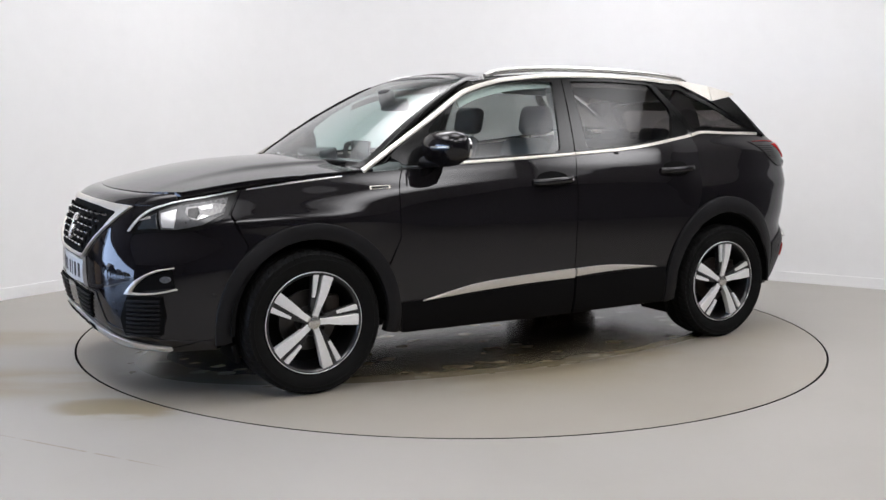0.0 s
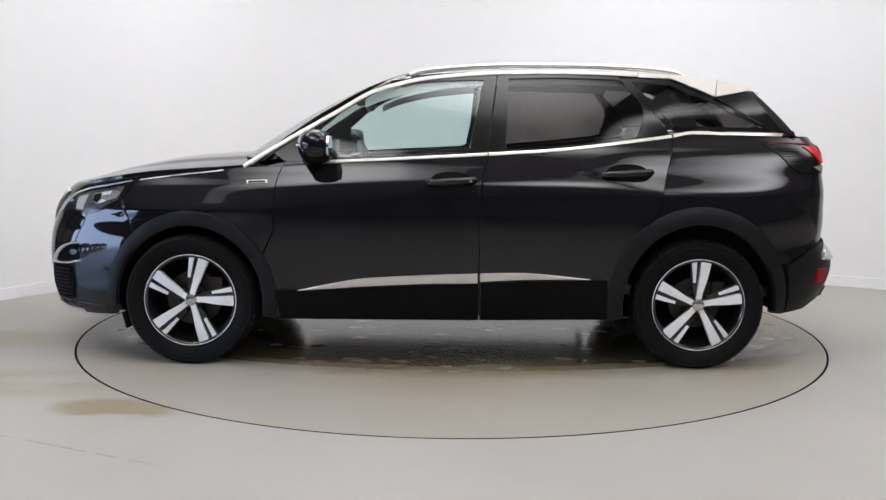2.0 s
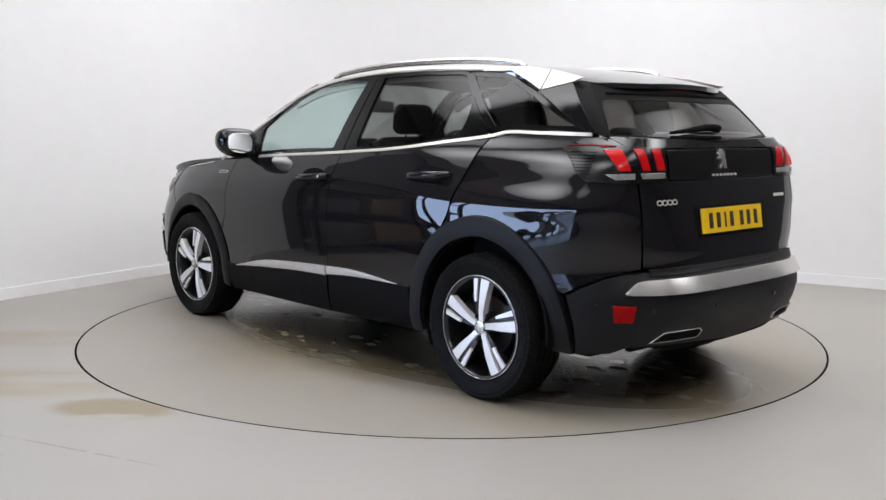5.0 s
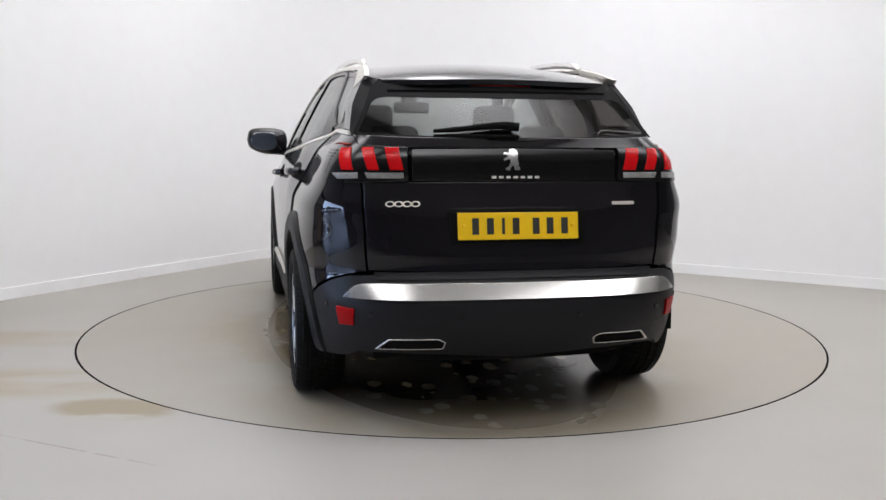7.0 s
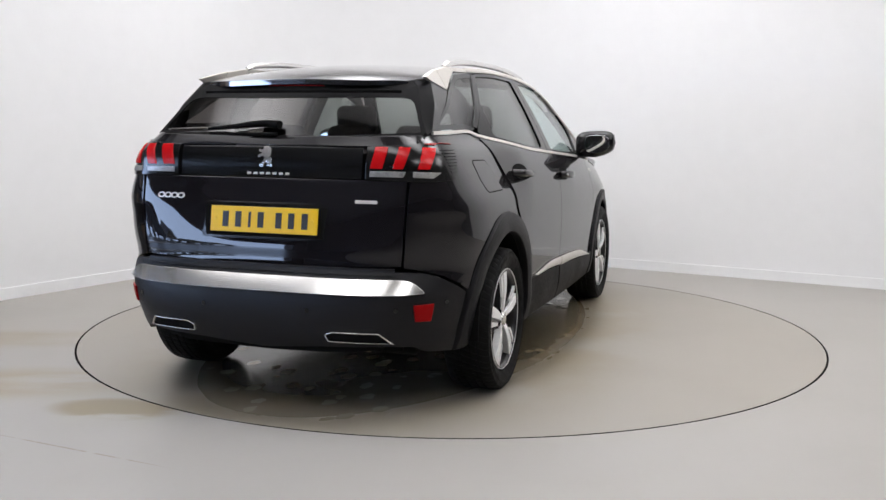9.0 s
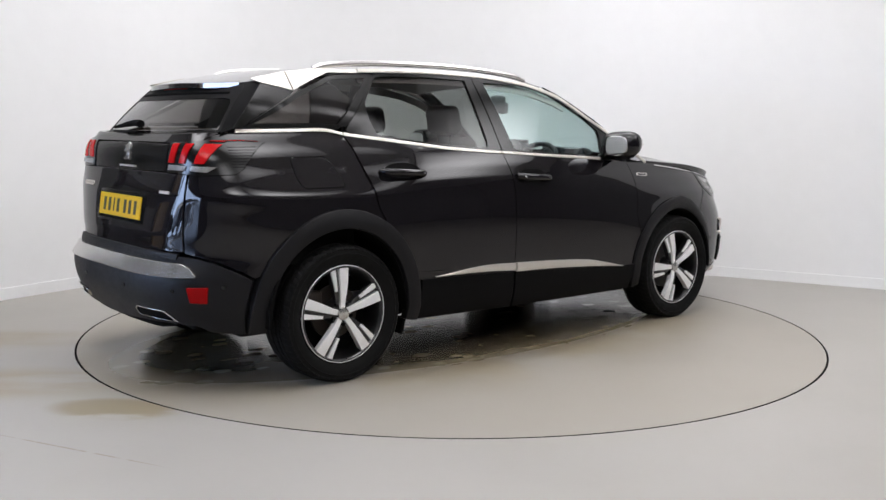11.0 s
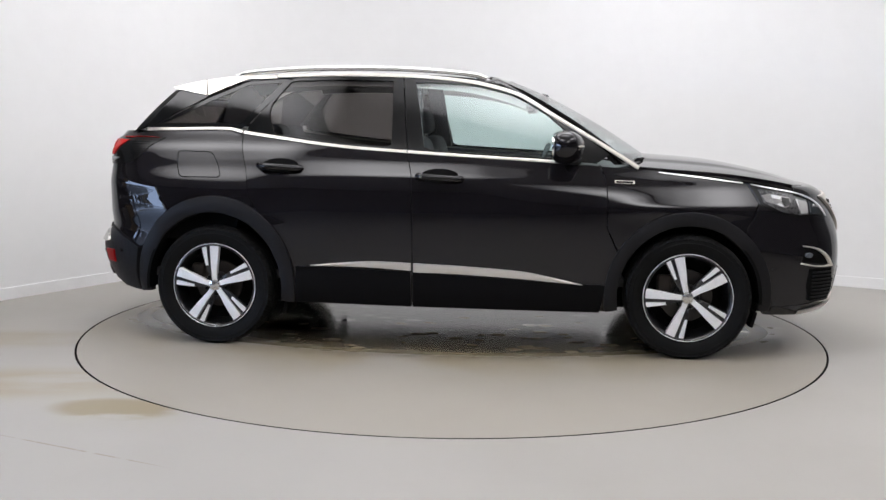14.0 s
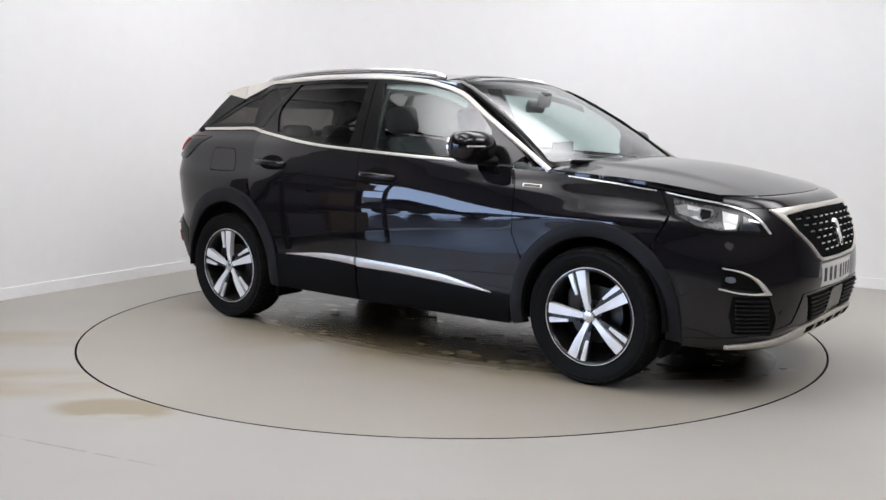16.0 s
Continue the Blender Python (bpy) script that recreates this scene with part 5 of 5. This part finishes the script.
    skid = band("skid_plate", spline([fx(1.96, 0.262), fy(0.56, 0.295), fy(0.40, 0.330), fy(0.2, 0.347), fy(0, 0.352), fy(-0.2, 0.347), fy(-0.40, 0.330), fy(-0.56, 0.295), fx(1.96, 0.262, -1)], 5), spline([fx(1.95, 0.240), fy(0.50, 0.246), fy(0.36, 0.256), fy(0.2, 0.262), fy(0, 0.264), fy(-0.2, 0.262), fy(-0.36, 0.256), fy(-0.50, 0.246), fx(1.95, 0.240, -1)], 5), on_front(0.018), SATIN, bumper, "satin silver skid plate with slots", 0.02, 60, 3, swell=0.006)
    for y in (-0.30, -0.15, 0.0, 0.15, 0.30):
        sheet("skid_slot", [fy(y - 0.055, 0.325), fy(y + 0.055, 0.325), fy(y + 0.045, 0.293), fy(y - 0.045, 0.293)], on_front(0.0265), DARK, skid, "", 0.006, (0.05, 0.05), 0, 0.002)


def number_bars(plate, fn, z0, s):
    """Plain dark bars where the plate's characters stand."""
    for k, y in enumerate((-0.185, -0.122, -0.066, -0.012, 0.075, 0.136, 0.200)):
        w = 0.006 if k == 2 else 0.0145
        sheet("plate_bar", [(s * (y - w), z0 + 0.022), (s * (y + w), z0 + 0.022), (s * (y + w), z0 + 0.089), (s * (y - w), z0 + 0.089)], lambda a, b, d: fn(a, b, d - 0.002), INK, plate, "", 0.0015, (0.1, 0.1), 0, 0)


def build_rear(car):
    gate_half = [ry(0, 1.035), ry(0.640, 1.035), ry(0.640, 0.95), ry(0.634, 0.85), ry(0.624, 0.675), ry(0.3, 0.668), ry(0, 0.668)]
    gate = sheet("tailgate", both(gate_half), on_rear(), PAINT, car, "black painted tailgate", 0.02, (0.03, 0.015), 0, 0.003)
    sheet("gate_band", both([ry(0, 1.172), ry(0.44, 1.168), ry(0.44, 1.040), ry(0, 1.038)]), on_rear(0.002), GLOSS, gate, "gloss black band between the lamps", 0.02, (0.04, 0.03), 0, 0.002)
    sheet("gate_lip", both([ry(0, 1.214), ry(0.45, 1.218), ry(0.655, 1.226), ry(0.648, 1.178), ry(0.44, 1.176), ry(0, 1.176)]), on_rear(), PAINT, gate, "black painted lip under the rear window", 0.03, (0.04, 0.02), 0, 0.003)
    # rear window with a black surround, wiper
    lit = [(0.645, 1.236), (0.612, 1.29), (0.582, 1.35), (0.560, 1.378), (0.51, 1.388)]
    out = [(0.672, 1.226), (0.635, 1.29), (0.602, 1.36), (0.572, 1.43), (0.53, 1.462)]
    line = [(0, 1.218), (0.3, 1.220)] + lit + [(0.25, 1.386), (0, 1.385)]
    rim = [(0, 1.205), (0.3, 1.207)] + out + [(0.25, 1.476), (0, 1.48)]
    line, rim = both(line), both(rim)
    on_back = lambda p: (lambda y, z, d: (backlight_x(y, z) - p + d, y, z))
    surround = band("rear_surround", rim + rim[:1], line + line[:1], on_back(0.003), SILL, gate, "satin black rear window surround", 0.025, 90, 2, True)
    pane = sheet("rear_window", shrink(line, -0.008), on_back(0.0), PRIVACY, gate, "dark privacy glass", 0.0, (0.08, 0.05), 0, 0)
    pane.visible_shadow = False
    for s in (1, -1):
        near = resample([(-1.622, 1.463), (-1.715, 1.36), (-1.812, 1.246), (-1.828, 1.238)], 12)
        far = resample([(0.53, 1.468), (0.572, 1.43), (0.602, 1.36), (0.635, 1.29), (0.672, 1.222)], 12)

        def bridge(u, v, d):
            k = min(int(u), 11)
            p, q = near[k].lerp(near[k + 1], u - k), far[k].lerp(far[k + 1], u - k)
            a = Vector((p.x, s * (side_y(p.x, p.y) + 0.001), p.y))
            b = Vector((backlight_x(q.x, q.y) - 0.002, s * q.x, q.y))
            c = a.lerp(b, v)
            return (c.x + d, c.y - s * d * 0.5, c.z)

        band("window_cheek", [(u, 0.0) for u in (0, 6, 12)], [(u, 1.1) for u in (0, 6, 12)], bridge, SILL, gate, "satin black cheek beside the rear window", 0.015, 12, 3)
    arm = [(backlight_x(y, z) - 0.035, y, z) for y, z in ((-0.025, 1.262), (0.05, 1.268), (0.15, 1.260), (0.25, 1.250), (0.34, 1.243))]
    wiper = tube("rear_wiper", spline(arm, 4), [0.022 - 0.014 * i / 16 for i in range(17)], DARK, gate, "black rear wiper arm", 10, 0.9)
    tube("wiper_blade", [(backlight_x(y, 1.225) - 0.018, y, 1.222) for y in (0.34, 0.2, 0.05, -0.02)], 0.008, DARK, wiper, "black wiper blade", 8)
    # number plate in its recess
    recess = band("plate_recess", [(-0.385, 0.928), (0.385, 0.928), (0.30, 0.772), (-0.30, 0.772), (-0.385, 0.928)], [(-0.30, 0.912), (0.30, 0.912), (0.285, 0.782), (-0.285, 0.782), (-0.30, 0.912)], lambda y, z, d: (-tail(z) - 0.003 + d + 0.055 * (abs(y) / 0.6) ** 4, y, z), GLOSS, gate, "gloss black plate recess", 0.008, 60, 2, True)
    sheet("recess_back", [(-0.30, 0.912), (0.30, 0.912), (0.285, 0.782), (-0.285, 0.782)], lambda y, z, d: (-tail(z) - 0.001 + d, y, z), DARK, gate, "", 0.004, (0.1, 0.1), 0, 0)
    plate_fn = lambda y, z, d: (-2.100 - 0.15 * (0.855 - z) + d, y, z)
    plate = sheet("number_plate", [(-0.26, 0.799), (0.26, 0.799), (0.26, 0.910), (-0.26, 0.910)], plate_fn, YELLOW, gate, "yellow number plate with plain dark bars", 0.006, (0.2, 0.2), 0, 0.0015)
    number_bars(plate, plate_fn, 0.799, -1)
    for s in (1, -1):
        bolt = lathe("plate_bolt", [(0.0, 0.003), (0.006, 0.003), (0.008, 0.0)], YELLOW, plate, "", 12)
        bolt.matrix_basis = pose(-2.101, s * 0.235, 0.857, 0, 0, 90)
    # emblem, small bars for the lettering
    lion = [(-0.026, 1.083), (-0.030, 1.092), (-0.014, 1.100), (-0.006, 1.118), (-0.010, 1.130), (-0.034, 1.122), (-0.038, 1.131), (-0.016, 1.142), (-0.036, 1.150), (-0.034, 1.158), (-0.014, 1.156), (-0.012, 1.170), (0.008, 1.174), (0.022, 1.164), (0.026, 1.146), (0.022, 1.126), (0.030, 1.112), (0.022, 1.100), (0.034, 1.092), (0.032, 1.083), (0.010, 1.085), (0.006, 1.104), (-0.006, 1.094), (-0.010, 1.083)]
    sheet("emblem", [ry(0.016 - y, z) for y, z in lion], on_rear(0.008), CHROME, gate, "plain upright silver emblem shape", 0.008, (0.03, 0.03), 0, 0.0015)
    for k in range(7):
        y = 0.104 - 0.031 * k
        band("letter_bar", [ry(y, 1.059), ry(y - 0.019, 1.059)], [ry(y, 1.049), ry(y - 0.019, 1.049)], on_rear(0.005), SATIN, gate, "", 0.004, 4, 1, bevel=0)
    for k in range(4):
        y = 0.535 - 0.035 * k
        ring = lambda r, q: [(ry(y, 0.95)[0] + r * 0.42 * math.cos(a), 0.947 + q * math.sin(a)) for a in [2 * math.pi * j / 20 for j in range(21)]]
        band("model_ring", ring(0.034, 0.0125), ring(0.023, 0.0075), on_rear(0.004), SATIN, gate, "", 0.004, 20, 1, True, 0)
    band("model_badge", [ry(-0.42, 0.952), ry(-0.52, 0.952)], [ry(-0.42, 0.938), ry(-0.52, 0.938)], on_rear(0.004), SATIN, gate, "small silver trim badge", 0.004, 6, 1)
    for s in (1, -1):
        R = lambda pts: [(s * a, b) for a, b in pts]
        shell = R([ry(0.455, 1.176), ry(0.60, 1.183), rx(-1.93, 1.192), rx(-1.82, 1.196), rx(-1.72, 1.191), rx(-1.668, 1.184), rx(-1.70, 1.168), rx(-1.76, 1.125), rx(-1.82, 1.060), rx(-1.86, 1.036), ry(0.70, 1.030), ry(0.455, 1.040)])
        lamp = sheet("tail_lamp", shell, on_rear(0.005), GLOSS, car, "gloss black tail lamp with three red claws", 0.02, (0.03, 0.02), 0, 0.002)
        for ya, yb in ((0.548, 0.492), (0.637, 0.592), (0.725, 0.660)):
            claw = R([ry(ya, 1.176), ry(yb, 1.176), ry(yb - 0.018, 1.084), ry(ya - 0.018, 1.084)]) if ya < 0.7 else R([ry(0.710, 1.172), ry(0.675, 1.176), ry(0.677, 1.084), ry(0.719, 1.084)])
            sheet("red_claw", claw, on_rear(0.010), RED, lamp, "glowing-red claw lens", 0.01, (0.02, 0.02), 0, 0.002)
        band("lamp_line", R([ry(0.70, 1.187), rx(-1.93, 1.1895), rx(-1.80, 1.1925), rx(-1.70, 1.187)]), R([ry(0.70, 1.184), rx(-1.93, 1.187), rx(-1.80, 1.190), rx(-1.70, 1.186)]), on_rear(0.009), RED_DIM, lamp, "thin red line along the lamp", 0.006, 20, 1, bevel=0)
        sheet("reversing_lens", R([ry(0.632, 1.074), ry(0.475, 1.074), ry(0.475, 1.050), ry(0.622, 1.050)]), on_rear(0.009), DIM_LENS, lamp, "clear reversing lens", 0.008, (0.03, 0.02), 0, 0.002)
        sheet("side_lens", R([ry(0.755, 1.070), ry(0.660, 1.074), ry(0.660, 1.050), ry(0.735, 1.046)]), on_rear(0.009), DIM_LENS, lamp, "clear side lens", 0.008, (0.03, 0.02), 0, 0.002)
        for k in range(8):
            z = 1.165 - 0.013 * k
            x0 = -1.725 - 0.0113 * k
            band("lamp_rib", R([rx(x0, z), rx(-1.865, z)]), R([rx(x0, z - 0.004), rx(-1.865, z - 0.004)]), on_rear(0.0075), GLOSS, lamp, "", 0.003, 8, 1, bevel=0)
    # bumper with silver bar, reflectors, tailpipe trims
    half = [ry(0, 0.655), ry(0.58, 0.655), ry(0.70, 0.648), rx(-1.95, 0.625), rx(-1.87, 0.582), rx(-1.81, 0.547), rx(-1.835, 0.40), rx(-1.82, 0.285), rx(-1.95, 0.30), ry(0.66, 0.33), ry(0.55, 0.335), ry(0.3, 0.325), ry(0, 0.30)]
    bumper = sheet("rear_bumper", both(half), on_rear(0.003), PLASTIC, car, "dark grained plastic rear bumper", 0.03, (0.04, 0.02), 0, 0.004)
    ledge = band("bumper_step", [ry(y, 0.668) for y in (-0.60, -0.3, 0, 0.3, 0.60)], [ry(y, 0.640) for y in (-0.60, -0.3, 0, 0.3, 0.60)], on_rear(0.010), PLASTIC, bumper, "dark ribbed loading step", 0.02, 40, 3)
    sheet("rear_valance", both([ry(0, 0.335), ry(0.5, 0.35), ry(0.55, 0.315), ry(0.4, 0.290), ry(0, 0.280)]), on_rear(-0.02), DARK, bumper, "black rear valance", 0.02, (0.05, 0.03), 0, 0.004)
    bar_top = spline([ry(0.715, 0.575), ry(0.66, 0.620), ry(0.55, 0.627), ry(0.3, 0.626), ry(0, 0.625), ry(-0.3, 0.626), ry(-0.55, 0.627), ry(-0.66, 0.620), ry(-0.715, 0.575)], 5)
    bar_low = spline([ry(0.715, 0.568), ry(0.66, 0.566), ry(0.55, 0.565), ry(0.3, 0.564), ry(0, 0.563), ry(-0.3, 0.564), ry(-0.55, 0.565), ry(-0.66, 0.566), ry(-0.715, 0.568)], 5)
    band("silver_bar", bar_top, bar_low, on_rear(0.016), BAR_STEEL, bumper, "polished silver bumper bar", 0.02, 60, 2)
    for s in (1, -1):
        R = lambda pts: [(s * a, b) for a, b in pts]
        sheet("reflector", R([ry(0.748, 0.522), ry(0.682, 0.520), ry(0.682, 0.447), ry(0.733, 0.444)]), on_rear(0.010), RED_DIM, bumper, "red reflector", 0.01, (0.03, 0.03), 0, 0.003)
        o, i = R([ry(0.595, 0.350), ry(0.545, 0.400), ry(0.345, 0.402), ry(0.315, 0.385), ry(0.322, 0.352)]), R([ry(0.580, 0.3535), ry(0.540, 0.395), ry(0.346, 0.397), ry(0.321, 0.383), ry(0.327, 0.356)])
        pipe = band("tailpipe_trim", o + o[:1], i + i[:1], on_rear(0.014), BAR_STEEL, bumper, "chrome tailpipe trim", 0.02, 50, 1, True)
        sheet("tailpipe_hole", i, on_rear(0.008), DARK, pipe, "", 0.01, (0.05, 0.05), 0, 0)


def parking_sensors(car):
    for fn, places in ((on_rear(0.006), [ry(0.62, 0.50), ry(0.25, 0.49), ry(-0.25, 0.49), ry(-0.62, 0.50), rx(-1.93, 0.52), rx(-1.93, 0.52, -1)]),
                       (on_front(0.003), [fx(1.80, 0.50), fx(1.80, 0.50, -1), fy(0.58, 0.42), fy(-0.58, 0.42)])):
        for t0, z0 in places:
            disc = [(t0 + 0.0075 * math.cos(a), z0 + 0.011 * math.sin(a)) for a in [2 * math.pi * k / 14 for k in range(14)]]
            sheet("parking_sensor", disc, fn, GLOSS, car, "small black parking sensor", 0.004, (0.05, 0.05), 0, 0.0005)


def seat(parent, x, y, wide, name, base_z=0.56, lean=14):
    s = box(name, (0.50, wide, 0.16), (x, y, base_z), FABRIC, parent, "dark grey fabric seat", 0.06)
    back = box("seat_back", (0.14, wide * 0.96, 0.62), (-0.27, 0, 0.34), FABRIC, s, "dark grey fabric backrest", 0.06, (0, -lean, 0), 4, (0.8, 0.82))
    return s


def headrest(parent, x, y, z, wide=0.25):
    box("headrest", (0.10, wide, 0.17), (x, y, z), FABRIC, parent, "dark padded headrest", 0.045, (0, -10, 0), 4)
    for q in (-0.05, 0.05):
        tube("headrest_post", [(x + 0.005, y + q, z - 0.16), (x, y + q, z - 0.05)], 0.006, STEEL, parent, "", 8)


def build_cabin(car):
    floor = box("cabin_floor", (2.9, 1.55, 0.05), (-0.45, 0, 0.40), CABIN, car, "dark cabin floor", 0.01)
    for y in (0.37, -0.37):
        s = seat(car, 0.12, y, 0.50, "front_seat")
        headrest(s, -0.40, 0, 0.74)
    bench = box("rear_seat", (0.50, 1.28, 0.16), (-0.78, 0, 0.58), FABRIC, car, "dark grey fabric rear bench", 0.06)
    box("seat_back", (0.14, 1.26, 0.60), (-0.30, 0, 0.32), FABRIC, bench, "dark grey fabric backrest", 0.05, (0, -18, 0), 4, (0.8, 0.95))
    for y in (0.38, 0.0, -0.38):
        headrest(bench, -0.41, y, 0.60, 0.24)
    dash = box("dashboard", (0.55, 1.42, 0.34), (0.86, 0, 0.88), CABIN, car, "dark padded dashboard", 0.10, (0, 8, 0), 4)
    box("dash_binnacle", (0.12, 0.36, 0.10), (-0.10, -0.37, 0.19), SCREEN, dash, "dark instrument screen", 0.02)
    box("centre_screen", (0.02, 0.23, 0.14), (-0.22, -0.02, 0.20), SCREEN, dash, "dark centre touchscreen with a pale rim", 0.008, (0, -12, 0))
    # small squared steering wheel on the right-hand side
    rim = []
    for k in range(41):
        a = 2 * math.pi * k / 40
        rim.append((0.06 * math.sin(a), 0.175 * abs(math.cos(a)) ** 0.85 * (1 if math.cos(a) > 0 else -1), 0.155 * abs(math.sin(a)) ** 0.85 * (1 if math.sin(a) > 0 else -1)))
    wheel = tube("steering_wheel", rim, 0.016, CABIN, car, "dark leather steering wheel", 10)
    wheel.matrix_basis = pose(0.50, -0.37, 1.0, 0, 0, 0)
    box("wheel_hub", (0.05, 0.15, 0.11), (0.03, 0, -0.01), CABIN, wheel, "dark steering-wheel hub", 0.03)
    box("wheel_spoke", (0.02, 0.32, 0.035), (0.015, 0, 0.0), CABIN, wheel, "", 0.01)
    mirror = box("inside_mirror", (0.035, 0.25, 0.075), (0.46, 0, 1.385), CABIN, car, "black inside mirror", 0.03, (0, 10, 10))
    box("mirror_stem", (0.06, 0.10, 0.09), (0.05, 0, 0.05), CABIN, mirror, "", 0.02)
    # inner pillars and door cards
    for s in (1, -1):
        card = band("door_card", [(x, belt(x) - 0.01) for x in (-1.2, -0.8, -0.4, 0, 0.4, 0.85)], [(-1.2, 0.93), (-0.8, 0.70), (-0.4, 0.42), (0, 0.42), (0.4, 0.42), (0.85, 0.42)], on_side(s, -0.05), CABIN, car, "dark door trim", 0.03, 20, 3)
        band("inner_pillar", [(-0.29, 1.53), (-0.245, 1.12)], [(-0.18, 1.53), (-0.14, 1.12)], on_side(s, -0.03), CABIN, card, "dark inner pillar", 0.02, 8, 1)
        sheet("inner_quarter", [(-1.22, 1.50), (-1.10, 1.40), (-1.24, 1.24), (-1.36, 1.24), (-1.34, 1.36), (-1.32, 1.44)], on_side(s, -0.04), CABIN, card, "dark inner rear pillar", 0.02, (0.1, 0.1), 0, 0)
        band("roof_rail_trim", [(x, z - 0.03) for x, z in spline(ROOF_LINE[4:], 3)], [(x, z - 0.07) for x, z in spline(ROOF_LINE[4:], 3)], on_side(s, -0.025), HEADLINER, card, "pale inner roof rail", 0.02, 30, 1)
    box("parcel_shelf", (0.50, 1.20, 0.03), (-1.62, 0, 1.13), CABIN, car, "dark parcel shelf", 0.01)
    # body structure below the panels
    box("underbody", (3.6, 1.16, 0.12), (0.05, 0, 0.28), DARK, car, "black underbody", 0.03)
    for s in (1, -1):
        box("inner_sill", (1.72, 0.16, 0.20), (0.0, s * 0.74, 0.36), DARK, car, "black inner sill", 0.03)
        band("rear_inner", [(x, 1.18) for x in (-1.22, -1.5, -1.8)], [(x, 0.60) for x in (-1.22, -1.5, -1.8)], on_side(s, -0.06), DARK, car, "", 0.02, 8, 1)
    box("boot_floor", (0.75, 1.10, 0.06), (-1.62, 0, 0.62), DARK, car, "black boot floor", 0.01)
    box("gate_inner", (0.04, 1.2, 0.85), (-1.97, 0, 0.72), DARK, car, "black inner tailgate", 0.01)
    box("engine_bay", (0.85, 1.24, 0.55), (1.45, 0, 0.64), DARK, car, "black engine bay", 0.02)
    box("nose_inner", (0.16, 1.10, 0.55), (1.98, 0, 0.58), DARK, car, "black crash beam", 0.02)
    for x in (AXLE_F, AXLE_R):
        tube("axle", [(x, -0.72, HUB_Z - 0.06), (x, 0.72, HUB_Z - 0.06)], 0.04, DARK, car, "black axle beam", 10)
    tube("silencer", [(-1.75, -0.35, 0.33), (-1.75, 0.35, 0.33)], 0.10, RUST, car, "dull steel silencer", 14, 0.7)


def arch_deflectors(car):
    """Small black rubber flaps hanging ahead of the wheels."""
    for x in (1.70, -0.93):
        for s in (1, -1):
            box("arch_deflector", (0.025, 0.22, 0.09), (x, s * 0.72, 0.222), DARK, car, "small black rubber deflector", 0.006, (0, 14, 0))


def build_car():
    car = tagged(new("car"), "black compact SUV with silver trim on a turntable", "car")
    build_sides(car)
    build_top(car)
    build_front(car)
    build_rear(car)
    parking_sensors(car)
    arch_deflectors(car)
    build_wheel(car, AXLE_R, -1, 21, False)
    build_wheel(car, AXLE_F, -1, 35, True)
    build_wheel(car, AXLE_F, 1, 75, True)
    build_wheel(car, AXLE_R, 1, 85, False)
    build_cabin(car)
    return car


CAR = build_car()


def motions():
    """The plate and the car on it turn together at an even speed."""
    rows_plate, rows_car = [], []
    for k in range(33):
        t = 0.5 * k
        m = Matrix.Rotation(radians(TURN_START + TURN_SPEED * t), 4, "Z")
        rows_plate.append((t, m))
        rows_car.append((t, m @ Matrix.Translation((CAR_X, CAR_Y, 0.0))))
    walk(TURNTABLE, rows_plate)
    walk(CAR, rows_car)


motions()
